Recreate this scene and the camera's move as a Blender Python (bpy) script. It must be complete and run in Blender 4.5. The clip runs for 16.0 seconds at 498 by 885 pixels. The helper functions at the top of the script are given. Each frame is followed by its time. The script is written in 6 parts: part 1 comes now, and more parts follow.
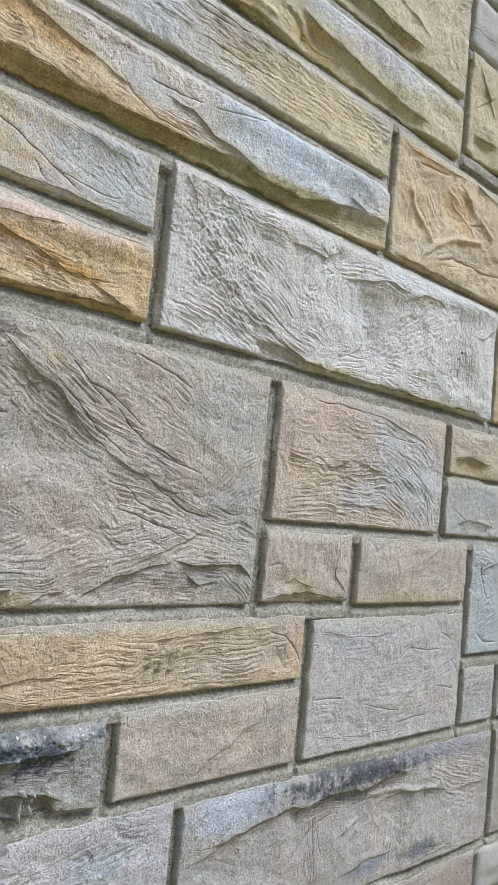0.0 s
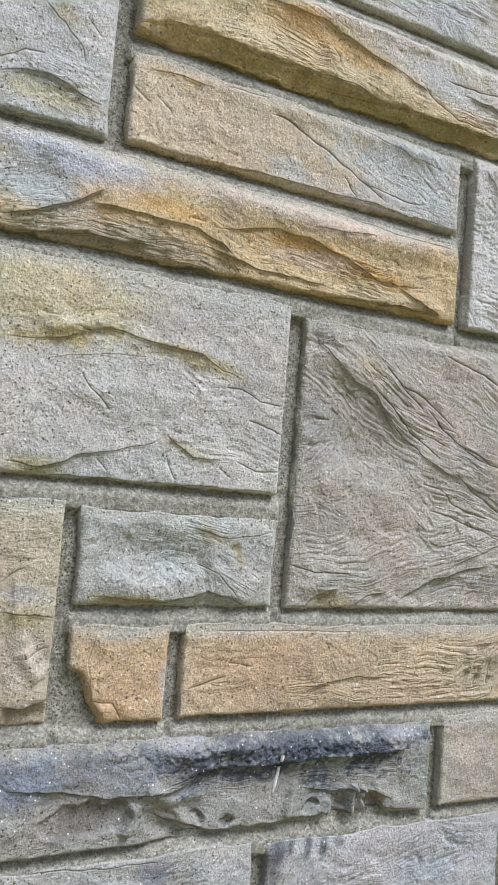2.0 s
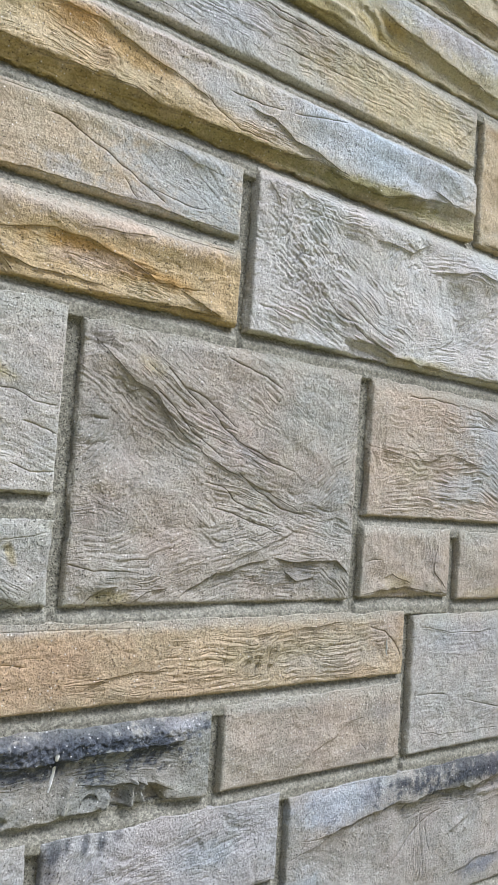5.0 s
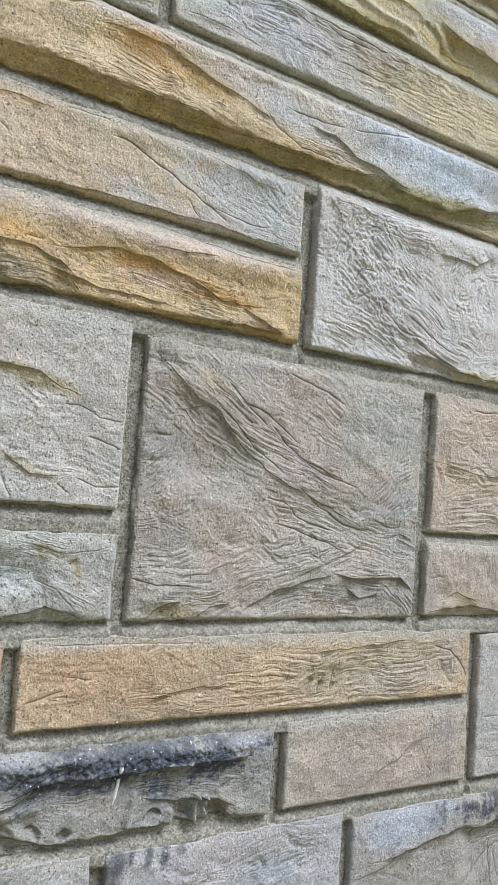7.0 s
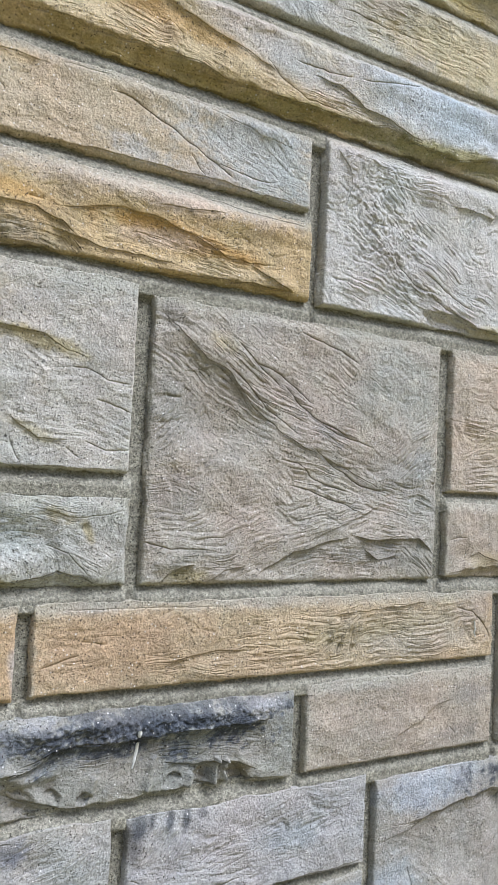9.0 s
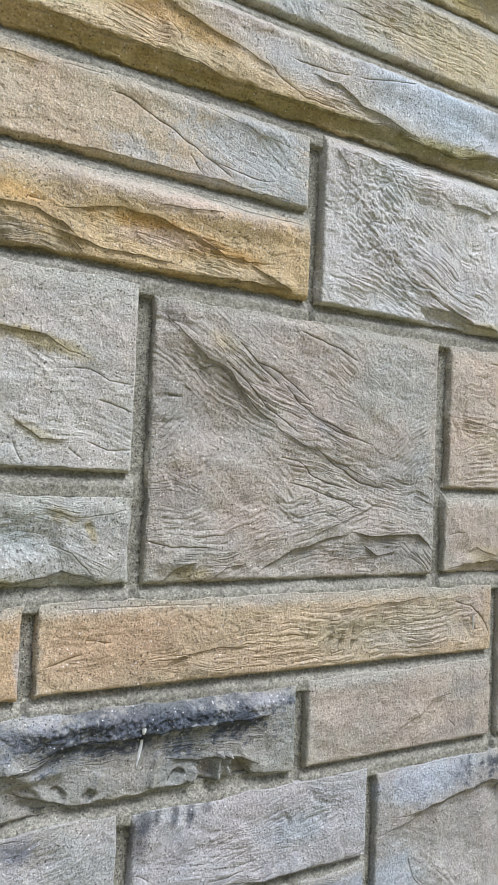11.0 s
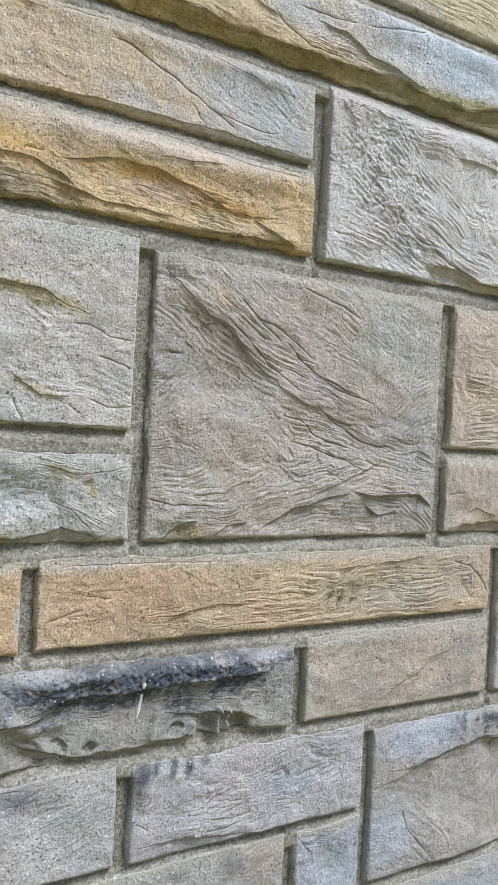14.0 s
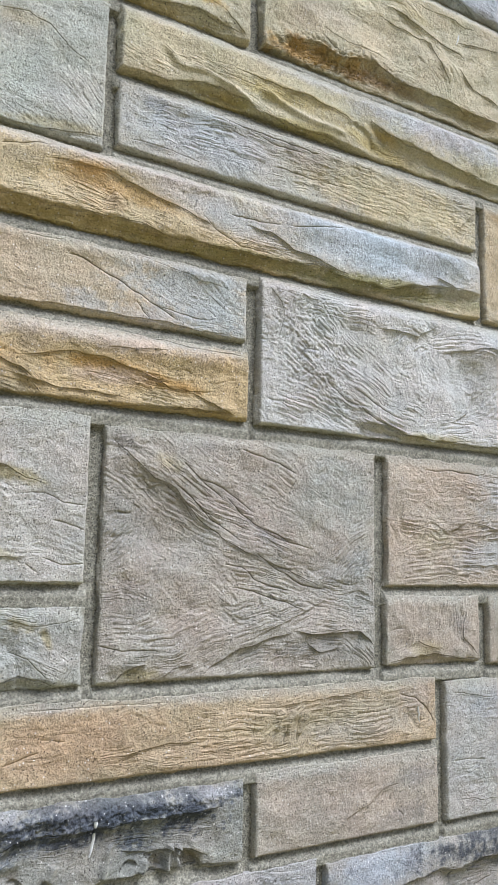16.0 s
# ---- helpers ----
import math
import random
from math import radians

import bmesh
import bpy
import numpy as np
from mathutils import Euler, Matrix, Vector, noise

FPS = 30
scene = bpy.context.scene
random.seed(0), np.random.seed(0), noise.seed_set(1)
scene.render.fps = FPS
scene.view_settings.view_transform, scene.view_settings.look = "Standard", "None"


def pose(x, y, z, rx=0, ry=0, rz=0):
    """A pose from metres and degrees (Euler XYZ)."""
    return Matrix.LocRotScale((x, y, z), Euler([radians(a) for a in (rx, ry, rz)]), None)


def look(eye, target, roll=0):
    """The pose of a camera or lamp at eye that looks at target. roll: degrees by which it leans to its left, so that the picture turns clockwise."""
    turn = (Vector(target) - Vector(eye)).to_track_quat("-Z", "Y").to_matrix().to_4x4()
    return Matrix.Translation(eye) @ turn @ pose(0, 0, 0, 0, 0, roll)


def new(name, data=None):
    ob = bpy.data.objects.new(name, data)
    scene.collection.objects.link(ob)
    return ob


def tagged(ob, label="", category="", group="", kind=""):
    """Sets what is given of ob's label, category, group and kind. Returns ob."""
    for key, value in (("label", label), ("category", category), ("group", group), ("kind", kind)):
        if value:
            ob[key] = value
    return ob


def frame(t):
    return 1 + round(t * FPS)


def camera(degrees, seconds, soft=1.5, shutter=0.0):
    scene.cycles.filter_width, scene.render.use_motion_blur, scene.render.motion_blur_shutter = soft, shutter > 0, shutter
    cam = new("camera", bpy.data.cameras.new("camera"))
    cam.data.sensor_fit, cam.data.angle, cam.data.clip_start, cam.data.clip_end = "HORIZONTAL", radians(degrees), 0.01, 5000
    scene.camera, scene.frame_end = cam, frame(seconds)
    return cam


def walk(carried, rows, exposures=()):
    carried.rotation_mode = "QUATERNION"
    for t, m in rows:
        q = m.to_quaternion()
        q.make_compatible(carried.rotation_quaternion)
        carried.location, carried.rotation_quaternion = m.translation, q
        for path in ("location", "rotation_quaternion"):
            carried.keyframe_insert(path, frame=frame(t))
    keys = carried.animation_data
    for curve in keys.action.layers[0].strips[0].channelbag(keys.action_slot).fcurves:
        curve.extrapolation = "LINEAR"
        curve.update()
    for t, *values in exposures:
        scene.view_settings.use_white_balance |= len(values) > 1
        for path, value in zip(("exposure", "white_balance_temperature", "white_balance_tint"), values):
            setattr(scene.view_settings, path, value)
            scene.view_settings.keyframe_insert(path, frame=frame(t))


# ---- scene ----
cam = camera(34.0, 16.0, soft=0.7)
PATH = [
    (0, (-0.363, -0.759, 1.524), (1.036, 0.661, 1.682), 5.5),
    (0.2, (-0.386, -0.746, 1.508), (0.913, 0.766, 1.678), 5.0),
    (0.5, (-0.392, -0.738, 1.506), (0.83, 0.838, 1.655), 4.5),
    (0.7, (-0.394, -0.742, 1.502), (0.786, 0.867, 1.644), 4.6),
    (1, (-0.409, -0.728, 1.492), (0.709, 0.925, 1.626), 4.3),
    (1.2, (-0.411, -0.731, 1.51), (0.661, 0.954, 1.601), 4.6),
    (1.5, (-0.423, -0.724, 1.495), (0.628, 0.973, 1.618), 4.7),
    (1.7, (-0.445, -0.712, 1.502), (0.553, 1.017, 1.621), 4.9),
    (2, (-0.426, -0.732, 1.509), (0.478, 1.047, 1.639), 4.7),
    (2.2, (-0.395, -0.763, 1.521), (0.53, 1.002, 1.689), 4.2),
    (2.3, (-0.41, -0.753, 1.529), (0.608, 0.959, 1.712), 4.0),
    (2.5, (-0.391, -0.764, 1.538), (0.718, 0.889, 1.733), 3.0),
    (2.7, (-0.371, -0.793, 1.544), (0.803, 0.816, 1.728), 3.2),
    (3, (-0.369, -0.794, 1.528), (0.886, 0.751, 1.725), 3.4),
    (3.5, (-0.364, -0.791, 1.524), (0.893, 0.757, 1.685), 3.9),
    (4, (-0.363, -0.784, 1.516), (0.881, 0.772, 1.688), 4.0),
    (4.5, (-0.372, -0.783, 1.515), (0.845, 0.796, 1.672), 3.6),
    (4.7, (-0.371, -0.781, 1.518), (0.852, 0.795, 1.659), 3.9),
    (6.8, (-0.373, -0.784, 1.521), (0.718, 0.882, 1.704), 4.4),
    (7, (-0.373, -0.784, 1.519), (0.717, 0.884, 1.69), 4.2),
    (7.5, (-0.367, -0.773, 1.514), (0.72, 0.901, 1.643), 4.6),
    (8, (-0.362, -0.767, 1.504), (0.703, 0.922, 1.608), 4.4),
    (8.5, (-0.352, -0.776, 1.501), (0.688, 0.928, 1.619), 3.1),
    (11, (-0.361, -0.779, 1.508), (0.697, 0.916, 1.604), 2.4),
    (11.5, (-0.366, -0.779, 1.507), (0.679, 0.923, 1.604), 2.5),
    (12, (-0.363, -0.777, 1.504), (0.676, 0.929, 1.601), 2.2),
    (12.5, (-0.362, -0.776, 1.51), (0.678, 0.931, 1.591), 2.6),
    (13, (-0.361, -0.778, 1.504), (0.677, 0.93, 1.595), 2.2),
    (13.5, (-0.358, -0.781, 1.508), (0.678, 0.927, 1.593), 2.3),
    (13.8, (-0.357, -0.771, 1.492), (0.694, 0.93, 1.521), 3.0),
    (14, (-0.358, -0.775, 1.507), (0.702, 0.921, 1.503), 2.9),
    (14.2, (-0.362, -0.792, 1.517), (0.687, 0.91, 1.594), 2.9),
    (14.5, (-0.359, -0.797, 1.517), (0.701, 0.896, 1.602), 2.4),
    (14.8, (-0.354, -0.812, 1.524), (0.701, 0.884, 1.624), 2.1),
    (15, (-0.36, -0.817, 1.539), (0.712, 0.866, 1.681), 2.0),
    (15.2, (-0.371, -0.835, 1.565), (0.711, 0.831, 1.796), 2.3),
    (15.3, (-0.366, -0.854, 1.568), (0.701, 0.813, 1.859), 2.0),
    (15.5, (-0.361, -0.886, 1.556), (0.696, 0.771, 1.927), 2.0),
    (15.7, (-0.339, -0.912, 1.543), (0.688, 0.763, 1.916), 1.8),
    (16, (-0.346, -0.915, 1.538), (0.67, 0.783, 1.834), 1.1),
]
walk(cam, [(t, look(eye, target, roll)) for t, eye, target, roll in PATH],
     exposures=[(0.0, 0.18, 5620, 11.5), (16.0, 0.18, 5620, 11.5)])
SKY_STRENGTH, SUN_STRENGTH = 0.105, 3.6
CEMENT = (0.388, 0.368, 0.305)
MORTAR_A, MORTAR_B = (0.288, 0.272, 0.216, 1), (0.362, 0.343, 0.278, 1)
RIPPLE, LINES, CRACKS = 0.0014, 0.50, 2.0  # depth of the broad ripples in metres; weight of the fine creases and of the cracks

# ---- light: an overcast sky over open ground ----
world = bpy.data.worlds.new("overcast_sky")
scene.world = world
world.use_nodes = True
wn = world.node_tree.nodes
wl = world.node_tree.links
sky = wn.new("ShaderNodeTexSky")
sky.sky_type, sky.sun_disc = "NISHITA", False
SUN_ELEVATION, SUN_AZIMUTH = 57.0, 146.0
sky.sun_elevation, sky.sun_rotation = radians(SUN_ELEVATION), radians(SUN_AZIMUTH)
sky.air_density, sky.dust_density, sky.ozone_density = 1.0, 4.0, 1.0
wl.new(sky.outputs[0], wn["Background"].inputs[0])
wn["Background"].inputs[1].default_value = SKY_STRENGTH
sun = new("sun", bpy.data.lights.new("sun", "SUN"))
sun.data.energy, sun.data.angle, sun.data.color = SUN_STRENGTH, radians(30), (1.0, 0.985, 0.96)
az, el = radians(SUN_AZIMUTH), radians(SUN_ELEVATION)
sun.matrix_world = look((4 * math.sin(az) * math.cos(el), 4 * math.cos(az) * math.cos(el), 4 * math.sin(el) + 1.5), (0, 0, 1.5))


# ---- materials ----
def nodes_of(name):
    m = bpy.data.materials.new(name)
    m.use_nodes = True
    return m, m.node_tree.nodes, m.node_tree.links


def node(nodes, kind, **values):
    n = nodes.new(kind)
    for key, value in values.items():
        n.inputs[key.replace("_", " ")].default_value = value
    return n


def mix(nodes, links, blend, factor, a, b):
    n = nodes.new("ShaderNodeMix")
    n.data_type, n.blend_type = "RGBA", blend
    for slot, value in ((0, factor), (6, a), (7, b)):
        if isinstance(value, bpy.types.NodeSocket):
            links.new(value, n.inputs[slot])
        else:
            n.inputs[slot].default_value = value
    return n.outputs[2]


def ramp(nodes, links, value, lo, hi, a=0.0, b=1.0):
    n = nodes.new("ShaderNodeMapRange")
    links.new(value, n.inputs[0])
    for k, v in enumerate((lo, hi, a, b)):
        n.inputs[k + 1].default_value = v
    return n.outputs[0]


def calc(nodes, links, op, a, b):
    n = nodes.new("ShaderNodeMath")
    n.operation = op
    for k, v in enumerate((a, b)):
        if isinstance(v, bpy.types.NodeSocket):
            links.new(v, n.inputs[k])
        else:
            n.inputs[k].default_value = v
    return n.outputs[0]


def stone_material():
    """Cast stone: pigment and painted shade from the tint attribute, sand grain, pits, pale specks for glints, fine
    wrinkles along the flow map.
    """
    m, n, l = nodes_of("cast_stone")
    bsdf = n["Principled BSDF"]
    coord = n.new("ShaderNodeTexCoord").outputs["Object"]
    tint = n.new("ShaderNodeAttribute")
    tint.attribute_name = "tint"
    flow = n.new("ShaderNodeAttribute")
    flow.attribute_name = "flow"
    grain = node(n, "ShaderNodeTexNoise", Scale=420.0, Detail=2.0, Roughness=0.7)
    blotch = node(n, "ShaderNodeTexNoise", Scale=26.0, Detail=6.0, Roughness=0.62)
    fleck = node(n, "ShaderNodeTexNoise", Scale=210.0, Detail=4.0, Roughness=0.75)
    pits = node(n, "ShaderNodeTexVoronoi", Scale=250.0, Randomness=1.0)
    glint = node(n, "ShaderNodeTexVoronoi", Scale=260.0, Randomness=1.0)
    for t in (grain, blotch, fleck, glint):
        l.new(coord, t.inputs["Vector"])
    shaken = n.new("ShaderNodeVectorMath")
    shaken.operation = "MULTIPLY_ADD"
    l.new(fleck.outputs["Color"], shaken.inputs[0])
    shaken.inputs[1].default_value = (0.007, 0.007, 0.007)
    l.new(coord, shaken.inputs[2])
    l.new(shaken.outputs[0], pits.inputs["Vector"])
    stretch = n.new("ShaderNodeMapping")
    stretch.inputs["Scale"].default_value = (24.0, 125.0, 1.0)
    l.new(flow.outputs["Vector"], stretch.inputs["Vector"])
    wrinkle = node(n, "ShaderNodeTexNoise", Scale=1.0, Detail=2.5, Roughness=0.55, Distortion=0.5)
    l.new(stretch.outputs[0], wrinkle.inputs["Vector"])
    groove = pillow(n, l, wrinkle.outputs["Fac"])
    hue = node(n, "ShaderNodeTexNoise", Scale=11.0, Detail=4.0, Roughness=0.6)
    l.new(coord, hue.inputs["Vector"])
    # pigment, and the shade painted into the tint
    col = mix(n, l, "MULTIPLY", 1.0, tint.outputs["Color"], mix(n, l, "MIX", ramp(n, l, blotch.outputs["Fac"], 0.3, 0.7), (0.89, 0.89, 0.90, 1), (1.09, 1.09, 1.07, 1)))
    col = mix(n, l, "MULTIPLY", 1.0, col, mix(n, l, "MIX", ramp(n, l, hue.outputs["Fac"], 0.35, 0.65), (0.965, 1.0, 0.995, 1), (1.045, 0.995, 0.965, 1)))
    col = mix(n, l, "MULTIPLY", 1.0, col, mix(n, l, "MIX", ramp(n, l, fleck.outputs["Fac"], 0.32, 0.68), (0.88, 0.88, 0.88, 1), (1.11, 1.11, 1.11, 1)))
    col = mix(n, l, "MULTIPLY", 1.0, col, mix(n, l, "MIX", ramp(n, l, grain.outputs["Fac"], 0.3, 0.7), (0.86, 0.86, 0.86, 1), (1.12, 1.12, 1.12, 1)))
    sandgrain = node(n, "ShaderNodeTexVoronoi", Scale=640.0, Randomness=1.0)
    l.new(shaken.outputs[0], sandgrain.inputs["Vector"])
    each = n.new("ShaderNodeSeparateColor")
    l.new(sandgrain.outputs["Color"], each.inputs[0])
    col = mix(n, l, "MULTIPLY", 1.0, col, mix(n, l, "MIX", each.outputs[0], (0.86, 0.86, 0.86, 1), (1.13, 1.13, 1.13, 1)))
    pit_here = calc(n, l, "MULTIPLY", ramp(n, l, pits.outputs["Distance"], 0.13, 0.26, 1.0, 0.0), ramp(n, l, calc(n, l, "ADD", fleck.outputs["Fac"], calc(n, l, "MULTIPLY", blotch.outputs["Fac"], 0.5)), 0.68, 0.77))
    col = mix(n, l, "MIX", calc(n, l, "MULTIPLY", pit_here, 0.92), col, (0.045, 0.032, 0.03, 1))
    pick = n.new("ShaderNodeSeparateColor")
    l.new(glint.outputs["Color"], pick.inputs[0])
    # Bright glints and white specks, put into the colour as fixed pale dots.
    pale = calc(n, l, "MULTIPLY", ramp(n, l, glint.outputs["Distance"], 0.13, 0.28, 1.0, 0.0), ramp(n, l, pick.outputs[0], 0.87, 0.89))
    col = mix(n, l, "MIX", calc(n, l, "MULTIPLY", pale, 0.8), col, (0.82, 0.80, 0.76, 1))
    l.new(col, bsdf.inputs["Base Color"])
    bsdf.inputs["Roughness"].default_value = 0.88
    bsdf.inputs["Specular IOR Level"].default_value = 0.3
    # relief
    high = calc(n, l, "MULTIPLY", calc(n, l, "MULTIPLY", groove, flow_strength(n, l)), 0.42)
    for key in ("line_a", "line_b"):
        high = calc(n, l, "ADD", high, crease_lines(n, l, key))
    high = calc(n, l, "SUBTRACT", high, crack_line(n, l))
    high = calc(n, l, "ADD", high, calc(n, l, "MULTIPLY", grain.outputs["Fac"], 0.58))
    high = calc(n, l, "ADD", high, calc(n, l, "MULTIPLY", fleck.outputs["Fac"], 0.8))
    high = calc(n, l, "SUBTRACT", high, calc(n, l, "MULTIPLY", pit_here, 1.3))
    bump = n.new("ShaderNodeBump")
    bump.inputs["Strength"].default_value = 0.9
    bump.inputs["Distance"].default_value = 0.0021
    l.new(high, bump.inputs["Height"])
    l.new(bump.outputs[0], bsdf.inputs["Normal"])
    return m


def pillow(n, l, noise_value):
    """Rounded folds with a sharp crease between them, from a noise that runs about 0.5: 0 in the crease, 1 on the fold."""
    off = calc(n, l, "ABSOLUTE", calc(n, l, "SUBTRACT", noise_value, 0.5), 0.0)
    return calc(n, l, "POWER", ramp(n, l, off, 0.0, 0.13), 0.62)


def crease_lines(n, l, key):
    """Folds and creases that run along the lines of a ripple and branch into one another."""
    a = n.new("ShaderNodeAttribute")
    a.attribute_name = key
    part3 = n.new("ShaderNodeSeparateXYZ")
    l.new(a.outputs["Vector"], part3.inputs[0])
    count, along, might = part3.outputs
    where = n.new("ShaderNodeCombineXYZ")
    l.new(calc(n, l, "MULTIPLY", along, 21.0), where.inputs[0])
    l.new(calc(n, l, "MULTIPLY", count, 1.0), where.inputs[1])
    folds = node(n, "ShaderNodeTexNoise", Scale=1.0, Detail=2.0, Roughness=0.5, Distortion=0.3)
    l.new(where.outputs[0], folds.inputs["Vector"])
    lean = calc(n, l, "MULTIPLY", calc(n, l, "SUBTRACT", folds.outputs["Fac"], 0.5), 1.6)
    shape = calc(n, l, "ADD", calc(n, l, "SUBTRACT", pillow(n, l, folds.outputs["Fac"]), 0.8), lean)
    return calc(n, l, "MULTIPLY", shape, calc(n, l, "MULTIPLY", might, LINES))


def crack_line(n, l):
    """A hair-fine crack along the middle of a crease: the attribute holds millimetres from it, and its strength."""
    a = n.new("ShaderNodeAttribute")
    a.attribute_name = "crack"
    part3 = n.new("ShaderNodeSeparateXYZ")
    l.new(a.outputs["Vector"], part3.inputs[0])
    off = calc(n, l, "ABSOLUTE", part3.outputs[0], 0.0)
    return calc(n, l, "MULTIPLY", calc(n, l, "MULTIPLY", ramp(n, l, off, 0.25, 1.1, 1.0, 0.0), part3.outputs[1]), CRACKS)


def flow_strength(n, l):
    a = n.new("ShaderNodeAttribute")
    a.attribute_name = "wrinkle"
    return a.outputs["Fac"]


def mortar_material():
    m, n, l = nodes_of("sandy_mortar")
    bsdf = n["Principled BSDF"]
    coord = n.new("ShaderNodeTexCoord").outputs["Object"]
    sand = node(n, "ShaderNodeTexNoise", Scale=430.0, Detail=4.0, Roughness=0.85)
    lump = node(n, "ShaderNodeTexNoise", Scale=150.0, Detail=5.0, Roughness=0.65)
    stain_shade = node(n, "ShaderNodeTexNoise", Scale=9.0, Detail=5.0, Roughness=0.6)
    holes = node(n, "ShaderNodeTexVoronoi", Scale=430.0, Randomness=1.0)
    for t in (sand, lump, stain_shade, holes):
        l.new(coord, t.inputs["Vector"])
    col = mix(n, l, "MIX", ramp(n, l, stain_shade.outputs["Fac"], 0.35, 0.65), MORTAR_A, MORTAR_B)
    col = mix(n, l, "MULTIPLY", 1.0, col, mix(n, l, "MIX", ramp(n, l, sand.outputs["Fac"], 0.3, 0.7), (0.55, 0.55, 0.55, 1), (1.40, 1.40, 1.40, 1)))
    col = mix(n, l, "MULTIPLY", 1.0, col, mix(n, l, "MIX", ramp(n, l, lump.outputs["Fac"], 0.3, 0.7), (0.68, 0.68, 0.68, 1), (1.28, 1.28, 1.28, 1)))
    each = n.new("ShaderNodeSeparateColor")
    l.new(holes.outputs["Color"], each.inputs[0])
    col = mix(n, l, "MULTIPLY", 1.0, col, mix(n, l, "MIX", each.outputs[0], (0.66, 0.66, 0.66, 1), (1.32, 1.32, 1.30, 1)))
    coarse = n.new("ShaderNodeAttribute")
    coarse.attribute_name = "porous"
    often = calc(n, l, "ADD", lump.outputs["Fac"], calc(n, l, "MULTIPLY", coarse.outputs["Fac"], 0.12))
    pore = calc(n, l, "MULTIPLY", ramp(n, l, holes.outputs["Distance"], 0.20, 0.40, 1.0, 0.0), ramp(n, l, often, 0.53, 0.62))
    col = mix(n, l, "MIX", calc(n, l, "MULTIPLY", pore, 0.85), col, (0.05, 0.048, 0.038, 1))
    l.new(col, bsdf.inputs["Base Color"])
    bsdf.inputs["Roughness"].default_value = 0.95
    bsdf.inputs["Specular IOR Level"].default_value = 0.2
    high = calc(n, l, "ADD", calc(n, l, "MULTIPLY", sand.outputs["Fac"], 0.8), calc(n, l, "MULTIPLY", lump.outputs["Fac"], 1.4))
    high = calc(n, l, "ADD", high, calc(n, l, "MULTIPLY", calc(n, l, "SUBTRACT", each.outputs[1], pore), 0.9))
    bump = n.new("ShaderNodeBump")
    bump.inputs["Strength"].default_value = 1.0
    bump.inputs["Distance"].default_value = 0.0017
    l.new(high, bump.inputs["Height"])
    l.new(bump.outputs[0], bsdf.inputs["Normal"])
    return m


def ground_material():
    m, n, l = nodes_of("bounce_ground")
    bsdf = n["Principled BSDF"]
    coord = n.new("ShaderNodeTexCoord").outputs["Object"]
    a = node(n, "ShaderNodeTexNoise", Scale=60.0, Detail=6.0, Roughness=0.7)
    b = node(n, "ShaderNodeTexNoise", Scale=0.7, Detail=4.0, Roughness=0.6)
    for t in (a, b):
        l.new(coord, t.inputs["Vector"])
    # yellow set by the light it throws up at the wall
    col = mix(n, l, "MIX", ramp(n, l, b.outputs["Fac"], 0.3, 0.7), (0.235, 0.205, 0.085, 1), (0.31, 0.275, 0.12, 1))
    col = mix(n, l, "MULTIPLY", 1.0, col, mix(n, l, "MIX", ramp(n, l, a.outputs["Fac"], 0.3, 0.7), (0.6, 0.6, 0.6, 1), (1.3, 1.3, 1.3, 1)))
    l.new(col, bsdf.inputs["Base Color"])
    bsdf.inputs["Roughness"].default_value = 0.95
    return m


STONE, MORTAR, GROUND = stone_material(), mortar_material(), ground_material()


# ---- noise on arrays ----
TURN_TABLE = np.random.RandomState(5).rand(8192).astype(np.float32) * 2 * np.pi
TABLE_X, TABLE_Y = np.cos(TURN_TABLE), np.sin(TURN_TABLE)


def value_noise(x, y, seed):
    """Smooth gradient noise from about -1 to 1."""
    x, y = np.asarray(x, dtype=np.float32), np.asarray(y, dtype=np.float32)
    ix, iy = np.floor(x), np.floor(y)
    fx, fy = x - ix, y - iy
    ix, iy = ix.astype(np.int64), iy.astype(np.int64)
    wx, wy = fx * fx * fx * (fx * (6 * fx - 15) + 10), fy * fy * fy * (fy * (6 * fy - 15) + 10)
    corner = []
    for dx in (0, 1):
        for dy in (0, 1):
            k = (((ix + dx) * 73856093) ^ ((iy + dy) * 19349663) ^ (seed * 83492791))
            k = (k ^ (k >> 13)) & 8191
            corner.append(TABLE_X[k] * (fx - dx) + TABLE_Y[k] * (fy - dy))
    low, high = corner[0] + (corner[1] - corner[0]) * wy, corner[2] + (corner[3] - corner[2]) * wy
    return 1.5 * (low + (high - low) * wx)


def fbm(x, y, seed, octaves=4, gain=0.5):
    total, amp = 0.0, 1.0
    for k in range(octaves):
        total = total + amp * value_noise(x * 2 ** k, y * 2 ** k, seed + 17 * k)
        amp *= gain
    return total


def smooth(a, lo, hi):
    t = np.clip((a - lo) / (hi - lo), 0, 1)
    return t * t * (3 - 2 * t)


